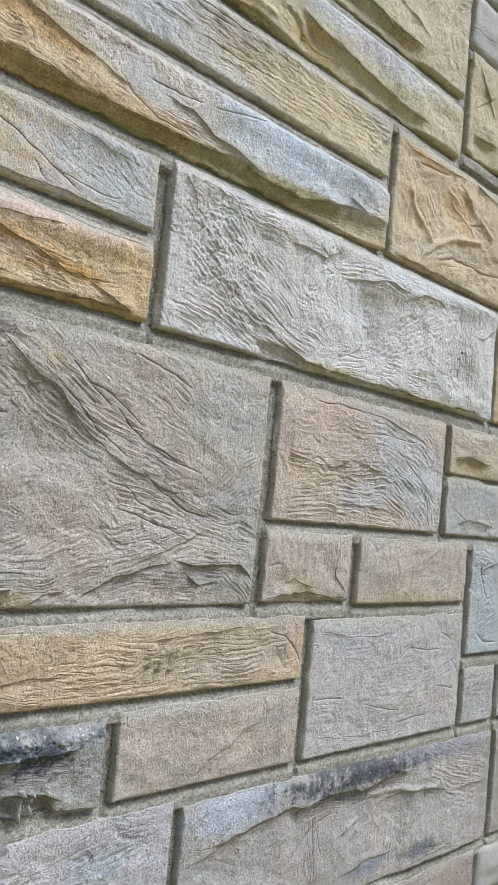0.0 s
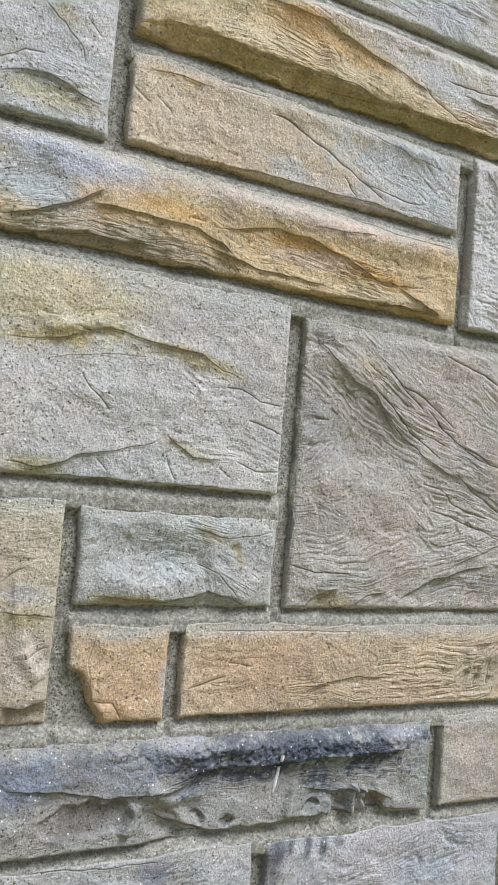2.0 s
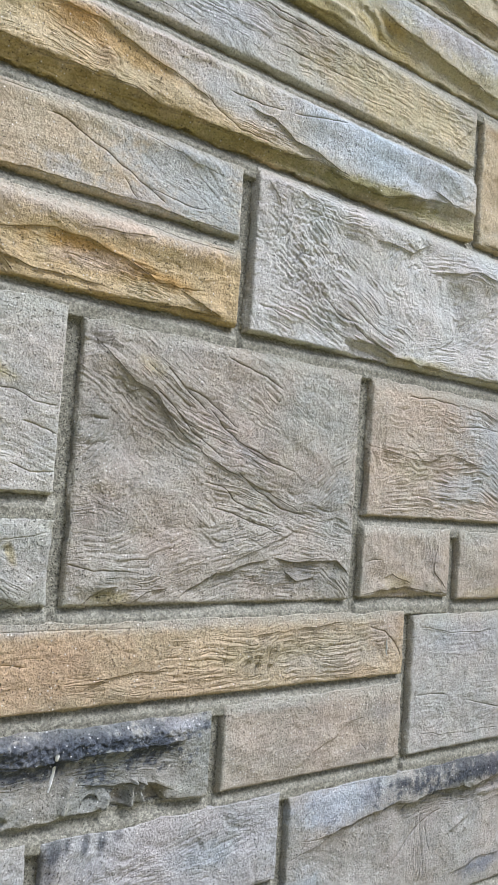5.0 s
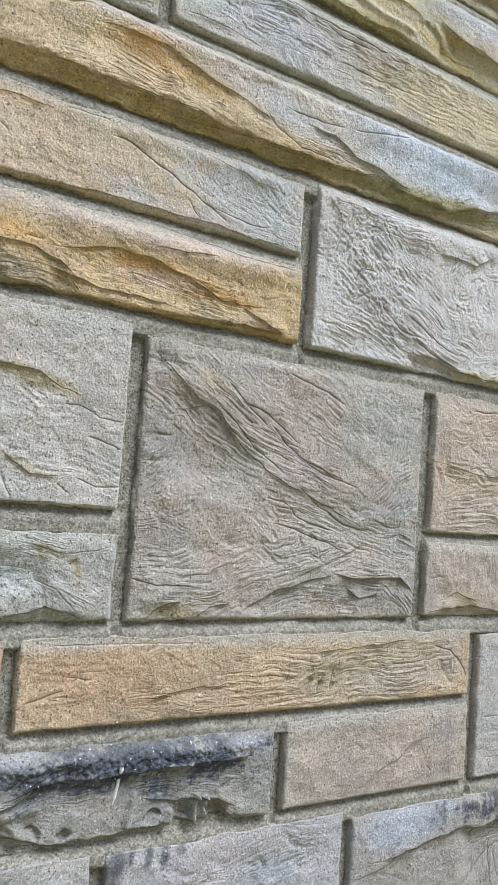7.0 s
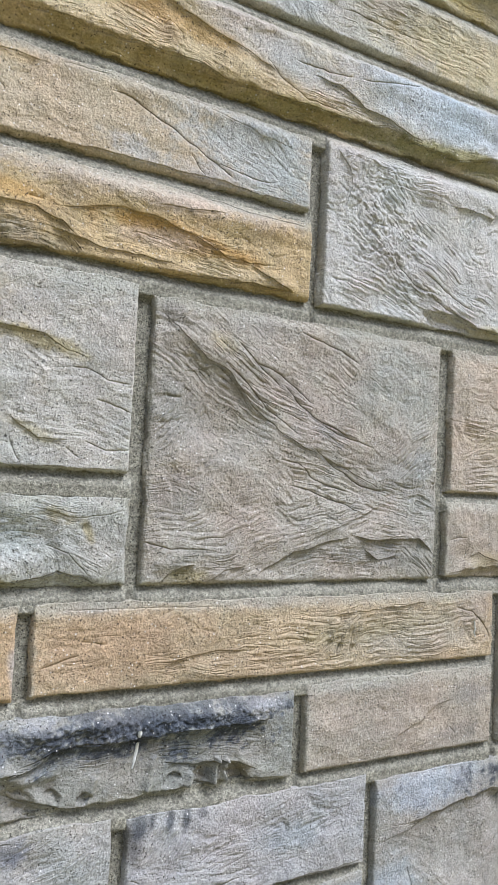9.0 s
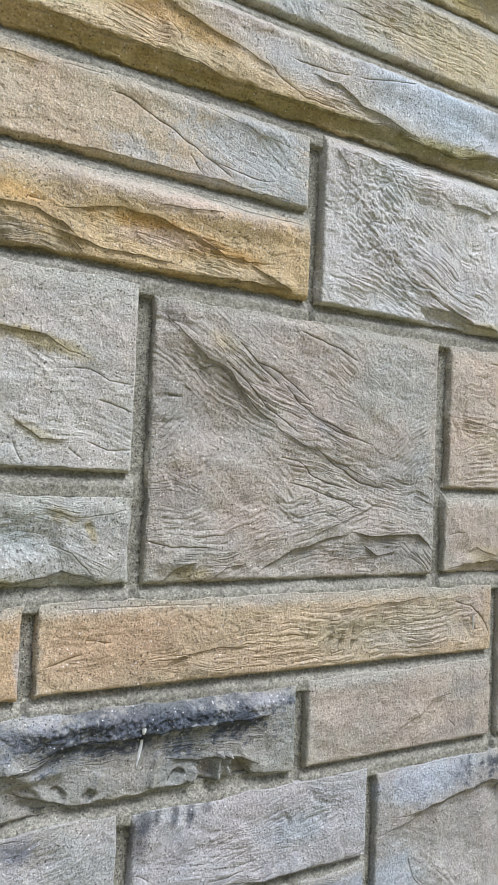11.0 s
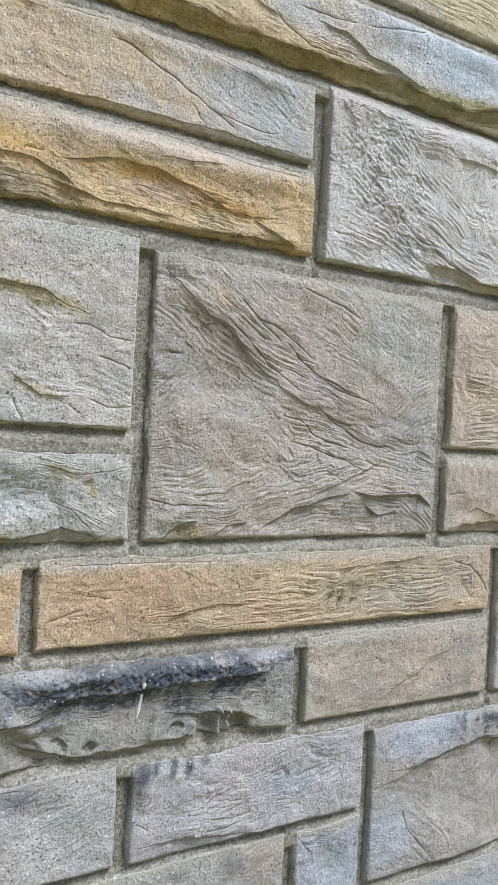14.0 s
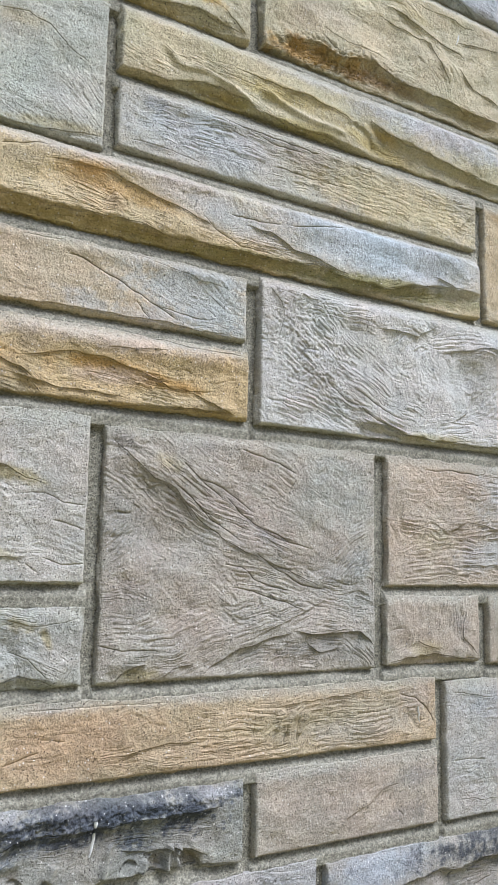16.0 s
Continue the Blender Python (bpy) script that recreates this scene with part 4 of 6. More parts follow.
stone("grey-green stone with a hollowed face and pale rim", -0.220, -0.017, 1.398, 1.486, (0.385, 0.383, 0.345), 14, rim=0.009, lumps=0.006,
      forms=(fold((-0.213, 1.407), (-0.175, 1.404), (-0.129, 1.402), (-0.089, 1.412), (-0.057, 1.403), (-0.037, 1.397), drop=0.0075, wide=0.0132, reach=0.25),
             bulge(-0.142, 1.446, 0.042, 0.020, -0.010, -8),
             fold((-0.119, 1.476), (-0.082, 1.467), (-0.063, 1.465), (-0.018, 1.473), drop=0.0018, wide=0.003, reach=0.044),
             fold((-0.104, 1.439), (-0.078, 1.429), (-0.057, 1.407), drop=0.0023, wide=0.003, reach=0.044),
             ridge((-0.215, 1.484), (-0.138, 1.489), (-0.026, 1.484), high=0.003, wide=0.008),
             bulge(-0.061, 1.455, 0.004, 0.004, -0.003, -45),
             ridge((-0.205, 1.424), (-0.150, 1.417), (-0.095, 1.424), high=0.003, wide=0.010),
             bulge(-0.052, 1.422, 0.020, 0.018, 0.005, -30),
             crumple(-0.150, 1.420, 0.070, 0.014, 2, 0.003, 150.0),
             crumple(-0.125, 1.462, 0.088, 0.04, 1, 0.002, 60.0),),
      stain_shades=(stain_shade(-0.058, 1.488, 0.037, 0.008, (0.550, 0.560, 0.580), 0.8, -7, 0.7),
             # Olive at the foot and crease, dark in the small hole: painted shade.
             stain_shade(-0.170, 1.403, 0.048, 0.008, (0.330, 0.280, 0.130), 0.7, -3, 0.5),
             stain_shade(-0.088, 1.468, 0.023, 0.009, (0.330, 0.280, 0.130), 0.6, -18, 0.9),
             stain_shade(-0.061, 1.454, 0.016, 0.006, (0.300, 0.255, 0.120), 0.7, -66, 0.5),
             stain_shade(-0.122, 1.421, 0.044, 0.01, (0.440, 0.435, 0.405), 0.5, -1, 0.6),
             stain_shade(-0.136, 1.446, 0.032, 0.02, (0.330, 0.370, 0.360), 0.5, -15, 0.5),),
      waves=(strand((-0.206, 1.451), (-0.171, 1.476), (-0.119, 1.477), (-0.075, 1.465), half=0.022, amp=1.2, gap=0.008),
             strand((-0.167, 1.437), (-0.134, 1.451), (-0.098, 1.447), half=0.025, amp=0.9, gap=0.009),
             strand((-0.092, 1.445), (-0.066, 1.429), (-0.026, 1.413), half=0.02, amp=1.0, gap=0.009),
             strand((-0.113, 1.477), (-0.076, 1.468), (-0.051, 1.469), half=0.012, amp=1.6, gap=0.006),
             strand((-0.213, 1.392), (-0.175, 1.389), (-0.129, 1.387), (-0.089, 1.397), (-0.057, 1.388), (-0.037, 1.382), half=0.014, amp=1.5, gap=0.0065),))
stone("large square grey-brown stone with a diagonal ridge and flowing creases", 0.000, 0.411, 1.398, 1.700, (0.392, 0.356, 0.302), 15, lumps=0.006, wrinkle=0.8, rim=0.0055, step=0.0010,
      forms=(fold((-0.003, 1.696), (0.028, 1.669), (0.064, 1.641), (0.093, 1.629), (0.124, 1.595), (0.164, 1.567), (0.214, 1.547), (0.285, 1.524), (0.332, 1.502), drop=0.0036, wide=0.0096, reach=0.11),
             fold((0.047, 1.627), (0.078, 1.633), (0.101, 1.618), (0.121, 1.592), drop=0.0036, wide=0.0024, reach=0.066),
             bulge(0.075, 1.575, 0.050, 0.035, -0.007, -60),
             bulge(0.073, 1.566, 0.013, 0.014, -0.004, 5),
             fold((0.139, 1.404), (0.165, 1.419), (0.188, 1.432), (0.229, 1.440), (0.271, 1.451), drop=0.0085, wide=0.003, reach=0.088),
             fold((0.262, 1.453), (0.299, 1.447), (0.345, 1.447), (0.379, 1.451), (0.411, 1.427), drop=0.0080, wide=0.0024, reach=0.066),
             fold((0.290, 1.435), (0.319, 1.423), (0.347, 1.428), (0.351, 1.438), drop=0.0055, wide=0.0024, reach=0.044),
             fold((0.204, 1.442), (0.253, 1.462), (0.297, 1.480), (0.333, 1.498), drop=0.0024, wide=0.0024, reach=0.066),
             fold((0.020, 1.400), (0.035, 1.412), (0.052, 1.417), (0.062, 1.417), drop=0.0048, wide=0.003, reach=0.044),
             fold((0.077, 1.399), (0.098, 1.411), (0.127, 1.416), drop=0.0036, wide=0.003, reach=0.044),
             groove((0.185, 1.687), (0.219, 1.680), (0.245, 1.670), (0.276, 1.657), deep=0.0035, wide=0.0015),
             groove((0.085, 1.640), (0.116, 1.619), (0.144, 1.591), (0.188, 1.569), deep=0.003, wide=0.0015),
             groove((0.161, 1.624), (0.186, 1.604), (0.220, 1.584), (0.264, 1.568), deep=0.003, wide=0.0015),
             groove((0.195, 1.595), (0.238, 1.572), (0.301, 1.560), deep=0.003, wide=0.0015),
             groove((0.162, 1.536), (0.190, 1.535), (0.216, 1.516), (0.268, 1.503), deep=0.003, wide=0.0015),
             groove((0.205, 1.555), (0.249, 1.531), (0.285, 1.514), (0.332, 1.502), deep=0.003, wide=0.0015),
             groove((0.122, 1.645), (0.161, 1.631), (0.211, 1.603), deep=0.003, wide=0.0015),
             groove((0.098, 1.667), (0.137, 1.634), (0.161, 1.618), deep=0.003, wide=0.0015),
             groove((0.176, 1.509), (0.225, 1.498), (0.288, 1.480), deep=0.003, wide=0.0015),
             groove((0.019, 1.597), (0.035, 1.597), deep=0.004, wide=0.002),
             groove((0.001, 1.444), (0.034, 1.435), (0.075, 1.435), deep=0.003, wide=0.0015),
             fold((0.003, 1.706), (0.002, 1.653), (0.001, 1.583), (0.002, 1.514), (0.002, 1.444), (-0.000, 1.404), drop=-0.0006, wide=0.0048, reach=0.044),
             ridge((0.096, 1.706), (0.205, 1.708), (0.387, 1.714), high=0.003, wide=0.02),),
      stain_shades=(stain_shade(0.349, 1.644, 0.068, 0.06, (0.385, 0.385, 0.345), 0.8, -22, 0.5),
             stain_shade(0.151, 1.693, 0.062, 0.02, (0.380, 0.375, 0.350), 0.6, 2, 0.5),
             stain_shade(0.203, 1.593, 0.111, 0.035, (0.400, 0.335, 0.285), 0.7, -33, 0.5),
             stain_shade(0.105, 1.487, 0.059, 0.045, (0.400, 0.340, 0.280), 0.6, -36, 0.5),
             stain_shade(0.081, 1.661, 0.023, 0.012, (0.420, 0.360, 0.220), 0.6, -21, 0.5),
             stain_shade(0.051, 1.570, 0.034, 0.035, (0.320, 0.310, 0.280), 0.6, -33, 0.5),
             stain_shade(0.331, 1.428, 0.087, 0.02, (0.330, 0.320, 0.290), 0.6, -3, 0.5),
             # Olive in the notch at the bottom edge, its shade put in as colour.
             stain_shade(0.057, 1.407, 0.032, 0.01, (0.330, 0.280, 0.130), 0.6, 2, 0.5),
             stain_shade(0.016, 1.600, 0.020, 0.085, (0.285, 0.262, 0.228), 0.55, 4, 0.9),
             stain_shade(0.030, 1.488, 0.040, 0.030, (0.275, 0.245, 0.215), 0.60, -10, 0.9),
             stain_shade(0.050, 1.425, 0.030, 0.008, (0.250, 0.235, 0.190), 0.60, 22, 0.8),
             stain_shade(0.305, 1.432, 0.060, 0.010, (0.300, 0.290, 0.265), 0.60, 4, 0.7),
             stain_shade(0.225, 1.575, 0.030, 0.010, (0.270, 0.260, 0.255), 0.55, -35, 0.9),
             stain_shade(0.385, 1.545, 0.025, 0.018, (0.290, 0.295, 0.290), 0.50, 30, 0.9),
             stain_shade(0.022, 1.683, 0.027, 0.014, (0.240, 0.220, 0.200), 0.6, -29, 0.5),
             stain_shade(0.362, 1.509, 0.075, 0.05, (0.360, 0.360, 0.330), 0.6, -49, 0.5),),
      waves=(strand((0.028, 1.680), (0.085, 1.643), (0.146, 1.613), (0.212, 1.590), (0.291, 1.566), half=0.05, amp=1.8, gap=0.0078),
             strand((0.143, 1.537), (0.199, 1.524), (0.286, 1.507), (0.407, 1.486), half=0.03, amp=1.4, gap=0.008),
             strand((0.008, 1.438), (0.097, 1.432), (0.148, 1.451), (0.219, 1.465), (0.323, 1.496), half=0.035, amp=1.6, gap=0.009),
             strand((-0.003, 1.490), (0.025, 1.491), (0.066, 1.478), half=0.022, amp=1.5, gap=0.008),
             strand((-0.003, 1.459), (0.046, 1.462), (0.080, 1.475), half=0.018, amp=1.4, gap=0.008),
             strand((0.331, 1.523), (0.368, 1.553), (0.416, 1.586), half=0.03, amp=1.5, gap=0.007),
             strand((0.280, 1.454), (0.365, 1.449), (0.423, 1.401), half=0.022, amp=1.6, gap=0.007),
             strand((-0.003, 1.548), (0.015, 1.555), (0.040, 1.581), half=0.03, amp=1.2, gap=0.008),
             strand((0.002, 1.665), (0.036, 1.646), (0.058, 1.631), half=0.03, amp=1.2, gap=0.008),
             strand((0.142, 1.685), (0.207, 1.669), (0.278, 1.637), half=0.04, amp=1.0, gap=0.009),
             strand((0.158, 1.410), (0.222, 1.422), (0.328, 1.414), half=0.02, amp=1.2, gap=0.007),))
stone("small pinkish stone with a broken corner ledge", 0.430, 0.616, 1.400, 1.498, (0.425, 0.370, 0.302), 16, wrinkle=0.4,
      forms=(fold((0.586, 1.475), (0.578, 1.454), (0.578, 1.434), (0.611, 1.409), drop=0.0042, wide=0.003, reach=0.044),
             fold((0.434, 1.404), (0.472, 1.409), (0.518, 1.413), (0.569, 1.406), (0.616, 1.403), drop=0.0075, wide=0.012, reach=0.25),
             fold((0.470, 1.421), (0.492, 1.433), (0.530, 1.417), drop=0.0035, wide=0.003, reach=0.044),
             groove((0.438, 1.449), (0.466, 1.452), deep=0.003, wide=0.0015),),
      stain_shades=(stain_shade(0.506, 1.421, 0.041, 0.015, (0.400, 0.340, 0.200), 0.6, 0, 0.5),
             stain_shade(0.573, 1.456, 0.023, 0.015, (0.310, 0.280, 0.250), 0.6, -30, 0.5),),
      waves=(ripple(0.565, 1.466, 0.021, 0.03, 89, 0.9, 140),))
stone("pinkish-tan smooth stone block", 0.636, 0.949, 1.394, 1.496, (0.418, 0.360, 0.292), 17, wrinkle=0.4, lumps=0.003,
      forms=(fold((0.797, 1.450), (0.829, 1.469), (0.861, 1.485), drop=0.0018, wide=0.003, reach=0.066),
             bulge(0.729, 1.440, 0.056, 0.03, 0.003, -9),),
      stain_shades=(stain_shade(0.797, 1.402, 0.152, 0.012, (0.360, 0.310, 0.190), 0.7, -1, 0.5),
             stain_shade(0.683, 1.485, 0.050, 0.012, (0.385, 0.375, 0.345), 0.4, 5, 0.5),))
stone("tall blue-grey stone with jagged creases", 0.967, 1.200, 1.300, 1.495, (0.380, 0.400, 0.400), 18,
      forms=(groove((0.996, 1.341), (1.029, 1.320), (1.071, 1.318), deep=0.005, wide=0.0027),
             fold((0.982, 1.433), (1.020, 1.454), (1.061, 1.465), drop=0.0036, wide=0.003, reach=0.088),
             groove((0.998, 1.464), (1.023, 1.402), deep=0.005, wide=0.0027),),
      stain_shades=(stain_shade(1.017, 1.402, 0.075, 0.03, (0.330, 0.370, 0.360), 0.5, -73, 0.5),),
      waves=(ripple(1.018, 1.474, 0.044, 0.06, -12, 1.35, 120),
             ripple(1.034, 1.366, 0.042, 0.05, 21, 0.9, 120),))
stone("large pale grey stone with a yellowed upper part and ledges", -0.420, -0.019, 1.512, 1.710, (0.452, 0.430, 0.385), 19, wrinkle=0.55, step=0.0013,
      forms=(fold((-0.310, 1.631), (-0.281, 1.632), (-0.256, 1.635), (-0.236, 1.644), (-0.210, 1.653), (-0.182, 1.648), (-0.153, 1.644), (-0.117, 1.642), (-0.091, 1.629), (-0.065, 1.621), drop=0.0032, wide=0.0036, reach=0.11),
             fold((-0.264, 1.614), (-0.244, 1.621), (-0.208, 1.628), (-0.163, 1.633), drop=0.0012, wide=0.003, reach=0.066),
             fold((-0.299, 1.524), (-0.270, 1.520), (-0.240, 1.524), (-0.225, 1.533), (-0.194, 1.540), (-0.167, 1.549), (-0.146, 1.560), drop=0.0032, wide=0.0024, reach=0.066),
             fold((-0.147, 1.561), (-0.132, 1.549), (-0.116, 1.539), (-0.083, 1.541), drop=0.0028, wide=0.0024, reach=0.066),
             fold((-0.298, 1.512), (-0.249, 1.513), (-0.196, 1.512), (-0.140, 1.512), (-0.080, 1.513), (-0.022, 1.515), drop=0.0032, wide=0.0036, reach=0.044),
             groove((-0.090, 1.612), (-0.071, 1.612), (-0.047, 1.603), (-0.022, 1.602), deep=0.003, wide=0.0015),
             groove((-0.061, 1.583), (-0.042, 1.581), (-0.019, 1.575), deep=0.003, wide=0.0015),
             groove((-0.232, 1.611), (-0.223, 1.594), (-0.203, 1.577), deep=0.003, wide=0.0015),
             groove((-0.143, 1.540), (-0.137, 1.524), (-0.130, 1.516), deep=0.004, wide=0.0015),
             groove((-0.212, 1.532), (-0.200, 1.518), deep=0.003, wide=0.0015),
             groove((-0.088, 1.534), (-0.072, 1.524), deep=0.003, wide=0.0015),
             groove((-0.242, 1.651), (-0.228, 1.646), (-0.218, 1.650), deep=0.003, wide=0.0015),
             groove((-0.070, 1.541), (-0.044, 1.533), (-0.018, 1.535), deep=0.003, wide=0.0015),
             ridge((-0.272, 1.643), (-0.237, 1.652), (-0.200, 1.661), high=0.003, wide=0.006),),
      stain_shades=(stain_shade(-0.275, 1.680, 0.120, 0.05, (0.515, 0.445, 0.275), 0.9, -6, 0.5),
             # Olive shadow bands under the ledges, painted as colour.
             stain_shade(-0.270, 1.638, 0.080, 0.012, (0.375, 0.305, 0.125), 0.75, 8, 0.8),
             stain_shade(-0.115, 1.636, 0.059, 0.01, (0.357, 0.304, 0.147), 0.7, -13, 0.8),
             stain_shade(-0.267, 1.519, 0.037, 0.012, (0.347, 0.294, 0.137), 0.7, -2, 0.7),
             stain_shade(-0.119, 1.546, 0.030, 0.008, (0.420, 0.367, 0.210), 0.5, -22, 0.5),
             stain_shade(-0.067, 1.677, 0.053, 0.04, (0.445, 0.428, 0.380), 0.6, -20, 0.5),
             stain_shade(-0.097, 1.700, 0.080, 0.016, (0.450, 0.430, 0.375), 0.6, 7, 0.5),
             stain_shade(-0.198, 1.523, 0.059, 0.02, (0.378, 0.378, 0.357), 0.5, 5, 0.5),),
      waves=(ripple(-0.089, 1.697, 0.057, 0.03, -1, 0.38, 110),
             strand((-0.132, 1.606), (-0.077, 1.614), (-0.020, 1.601), half=0.02, amp=0.6, gap=0.011),
             strand((-0.120, 1.553), (-0.071, 1.552), (-0.014, 1.534), half=0.025, amp=0.7, gap=0.01),
             strand((-0.248, 1.606), (-0.203, 1.581), (-0.146, 1.574), half=0.02, amp=0.7, gap=0.012),
             strand((-0.311, 1.644), (-0.252, 1.652), (-0.200, 1.666), half=0.02, amp=0.7, gap=0.01),))
stone("pinkish-beige stone with a grey end and wavy creases", 0.433, 0.850, 1.511, 1.700, (0.445, 0.378, 0.300), 20, step=0.0013,
      forms=(fold((0.431, 1.607), (0.468, 1.601), (0.518, 1.596), (0.556, 1.592), (0.594, 1.607), (0.637, 1.602), (0.697, 1.595), (0.714, 1.587), drop=0.003, wide=0.0024, reach=0.066),
             groove((0.505, 1.683), (0.556, 1.685), (0.625, 1.683), deep=0.003, wide=0.0015),
             groove((0.616, 1.651), (0.688, 1.656), (0.768, 1.653), deep=0.003, wide=0.0015),
             fold((0.625, 1.683), (0.685, 1.679), (0.767, 1.662), (0.795, 1.647), drop=0.0024, wide=0.003, reach=0.066),
             groove((0.707, 1.636), (0.776, 1.598), (0.834, 1.555), deep=0.003, wide=0.0015),
             groove((0.649, 1.616), (0.624, 1.596), deep=0.003, wide=0.0015),
             fold((0.526, 1.537), (0.603, 1.543), (0.690, 1.540), (0.754, 1.522), drop=0.0024, wide=0.003, reach=0.044),),
      stain_shades=(stain_shade(0.765, 1.605, 0.175, 0.085, (0.445, 0.442, 0.430), 0.92, -30, 0.5),
             stain_shade(0.640, 1.560, 0.085, 0.030, (0.430, 0.425, 0.405), 0.8, 8, 0.6),
             stain_shade(0.515, 1.579, 0.064, 0.02, (0.420, 0.370, 0.260), 0.6, -1, 0.5),),
      waves=(strand((0.545, 1.671), (0.673, 1.659), (0.770, 1.644), (0.836, 1.603), half=0.032, amp=1.8, gap=0.01),
             strand((0.546, 1.576), (0.684, 1.582), (0.767, 1.550), (0.814, 1.511), half=0.045, amp=2.3, gap=0.0085),
             strand((0.445, 1.524), (0.551, 1.537), (0.633, 1.528), (0.756, 1.513), half=0.022, amp=2.2, gap=0.0085),
             strand((0.742, 1.613), (0.797, 1.571), (0.836, 1.517), half=0.03, amp=2.2, gap=0.009),
             strand((0.438, 1.654), (0.534, 1.661), (0.656, 1.670), half=0.035, amp=1.1, gap=0.011),
             strand((0.434, 1.603), (0.518, 1.593), (0.622, 1.609), (0.712, 1.596), half=0.02, amp=1.6, gap=0.009),
             strand((0.451, 1.559), (0.521, 1.573), (0.570, 1.586), half=0.03, amp=0.9, gap=0.01),))
stone("pale grey stone with a rough face", 0.866, 1.150, 1.510, 1.607, (0.385, 0.375, 0.345), 21,
      forms=(fold((0.892, 1.525), (0.947, 1.538), (1.051, 1.528), drop=0.0036, wide=0.003, reach=0.088),
             groove((0.903, 1.550), (0.938, 1.532), deep=0.004, wide=0.0015),),
      stain_shades=(stain_shade(0.992, 1.585, 0.059, 0.03, (0.330, 0.370, 0.360), 0.5, 2, 0.5),))
stone("tan stone with a golden lower ledge", 0.867, 1.250, 1.616, 1.700, (0.430, 0.370, 0.280), 22,
      forms=(fold((0.875, 1.642), (0.931, 1.648), (1.014, 1.641), drop=0.0075, wide=0.012, reach=0.25),),
      stain_shades=(stain_shade(0.951, 1.629, 0.085, 0.015, (0.400, 0.320, 0.150), 0.7, 2, 0.5),))
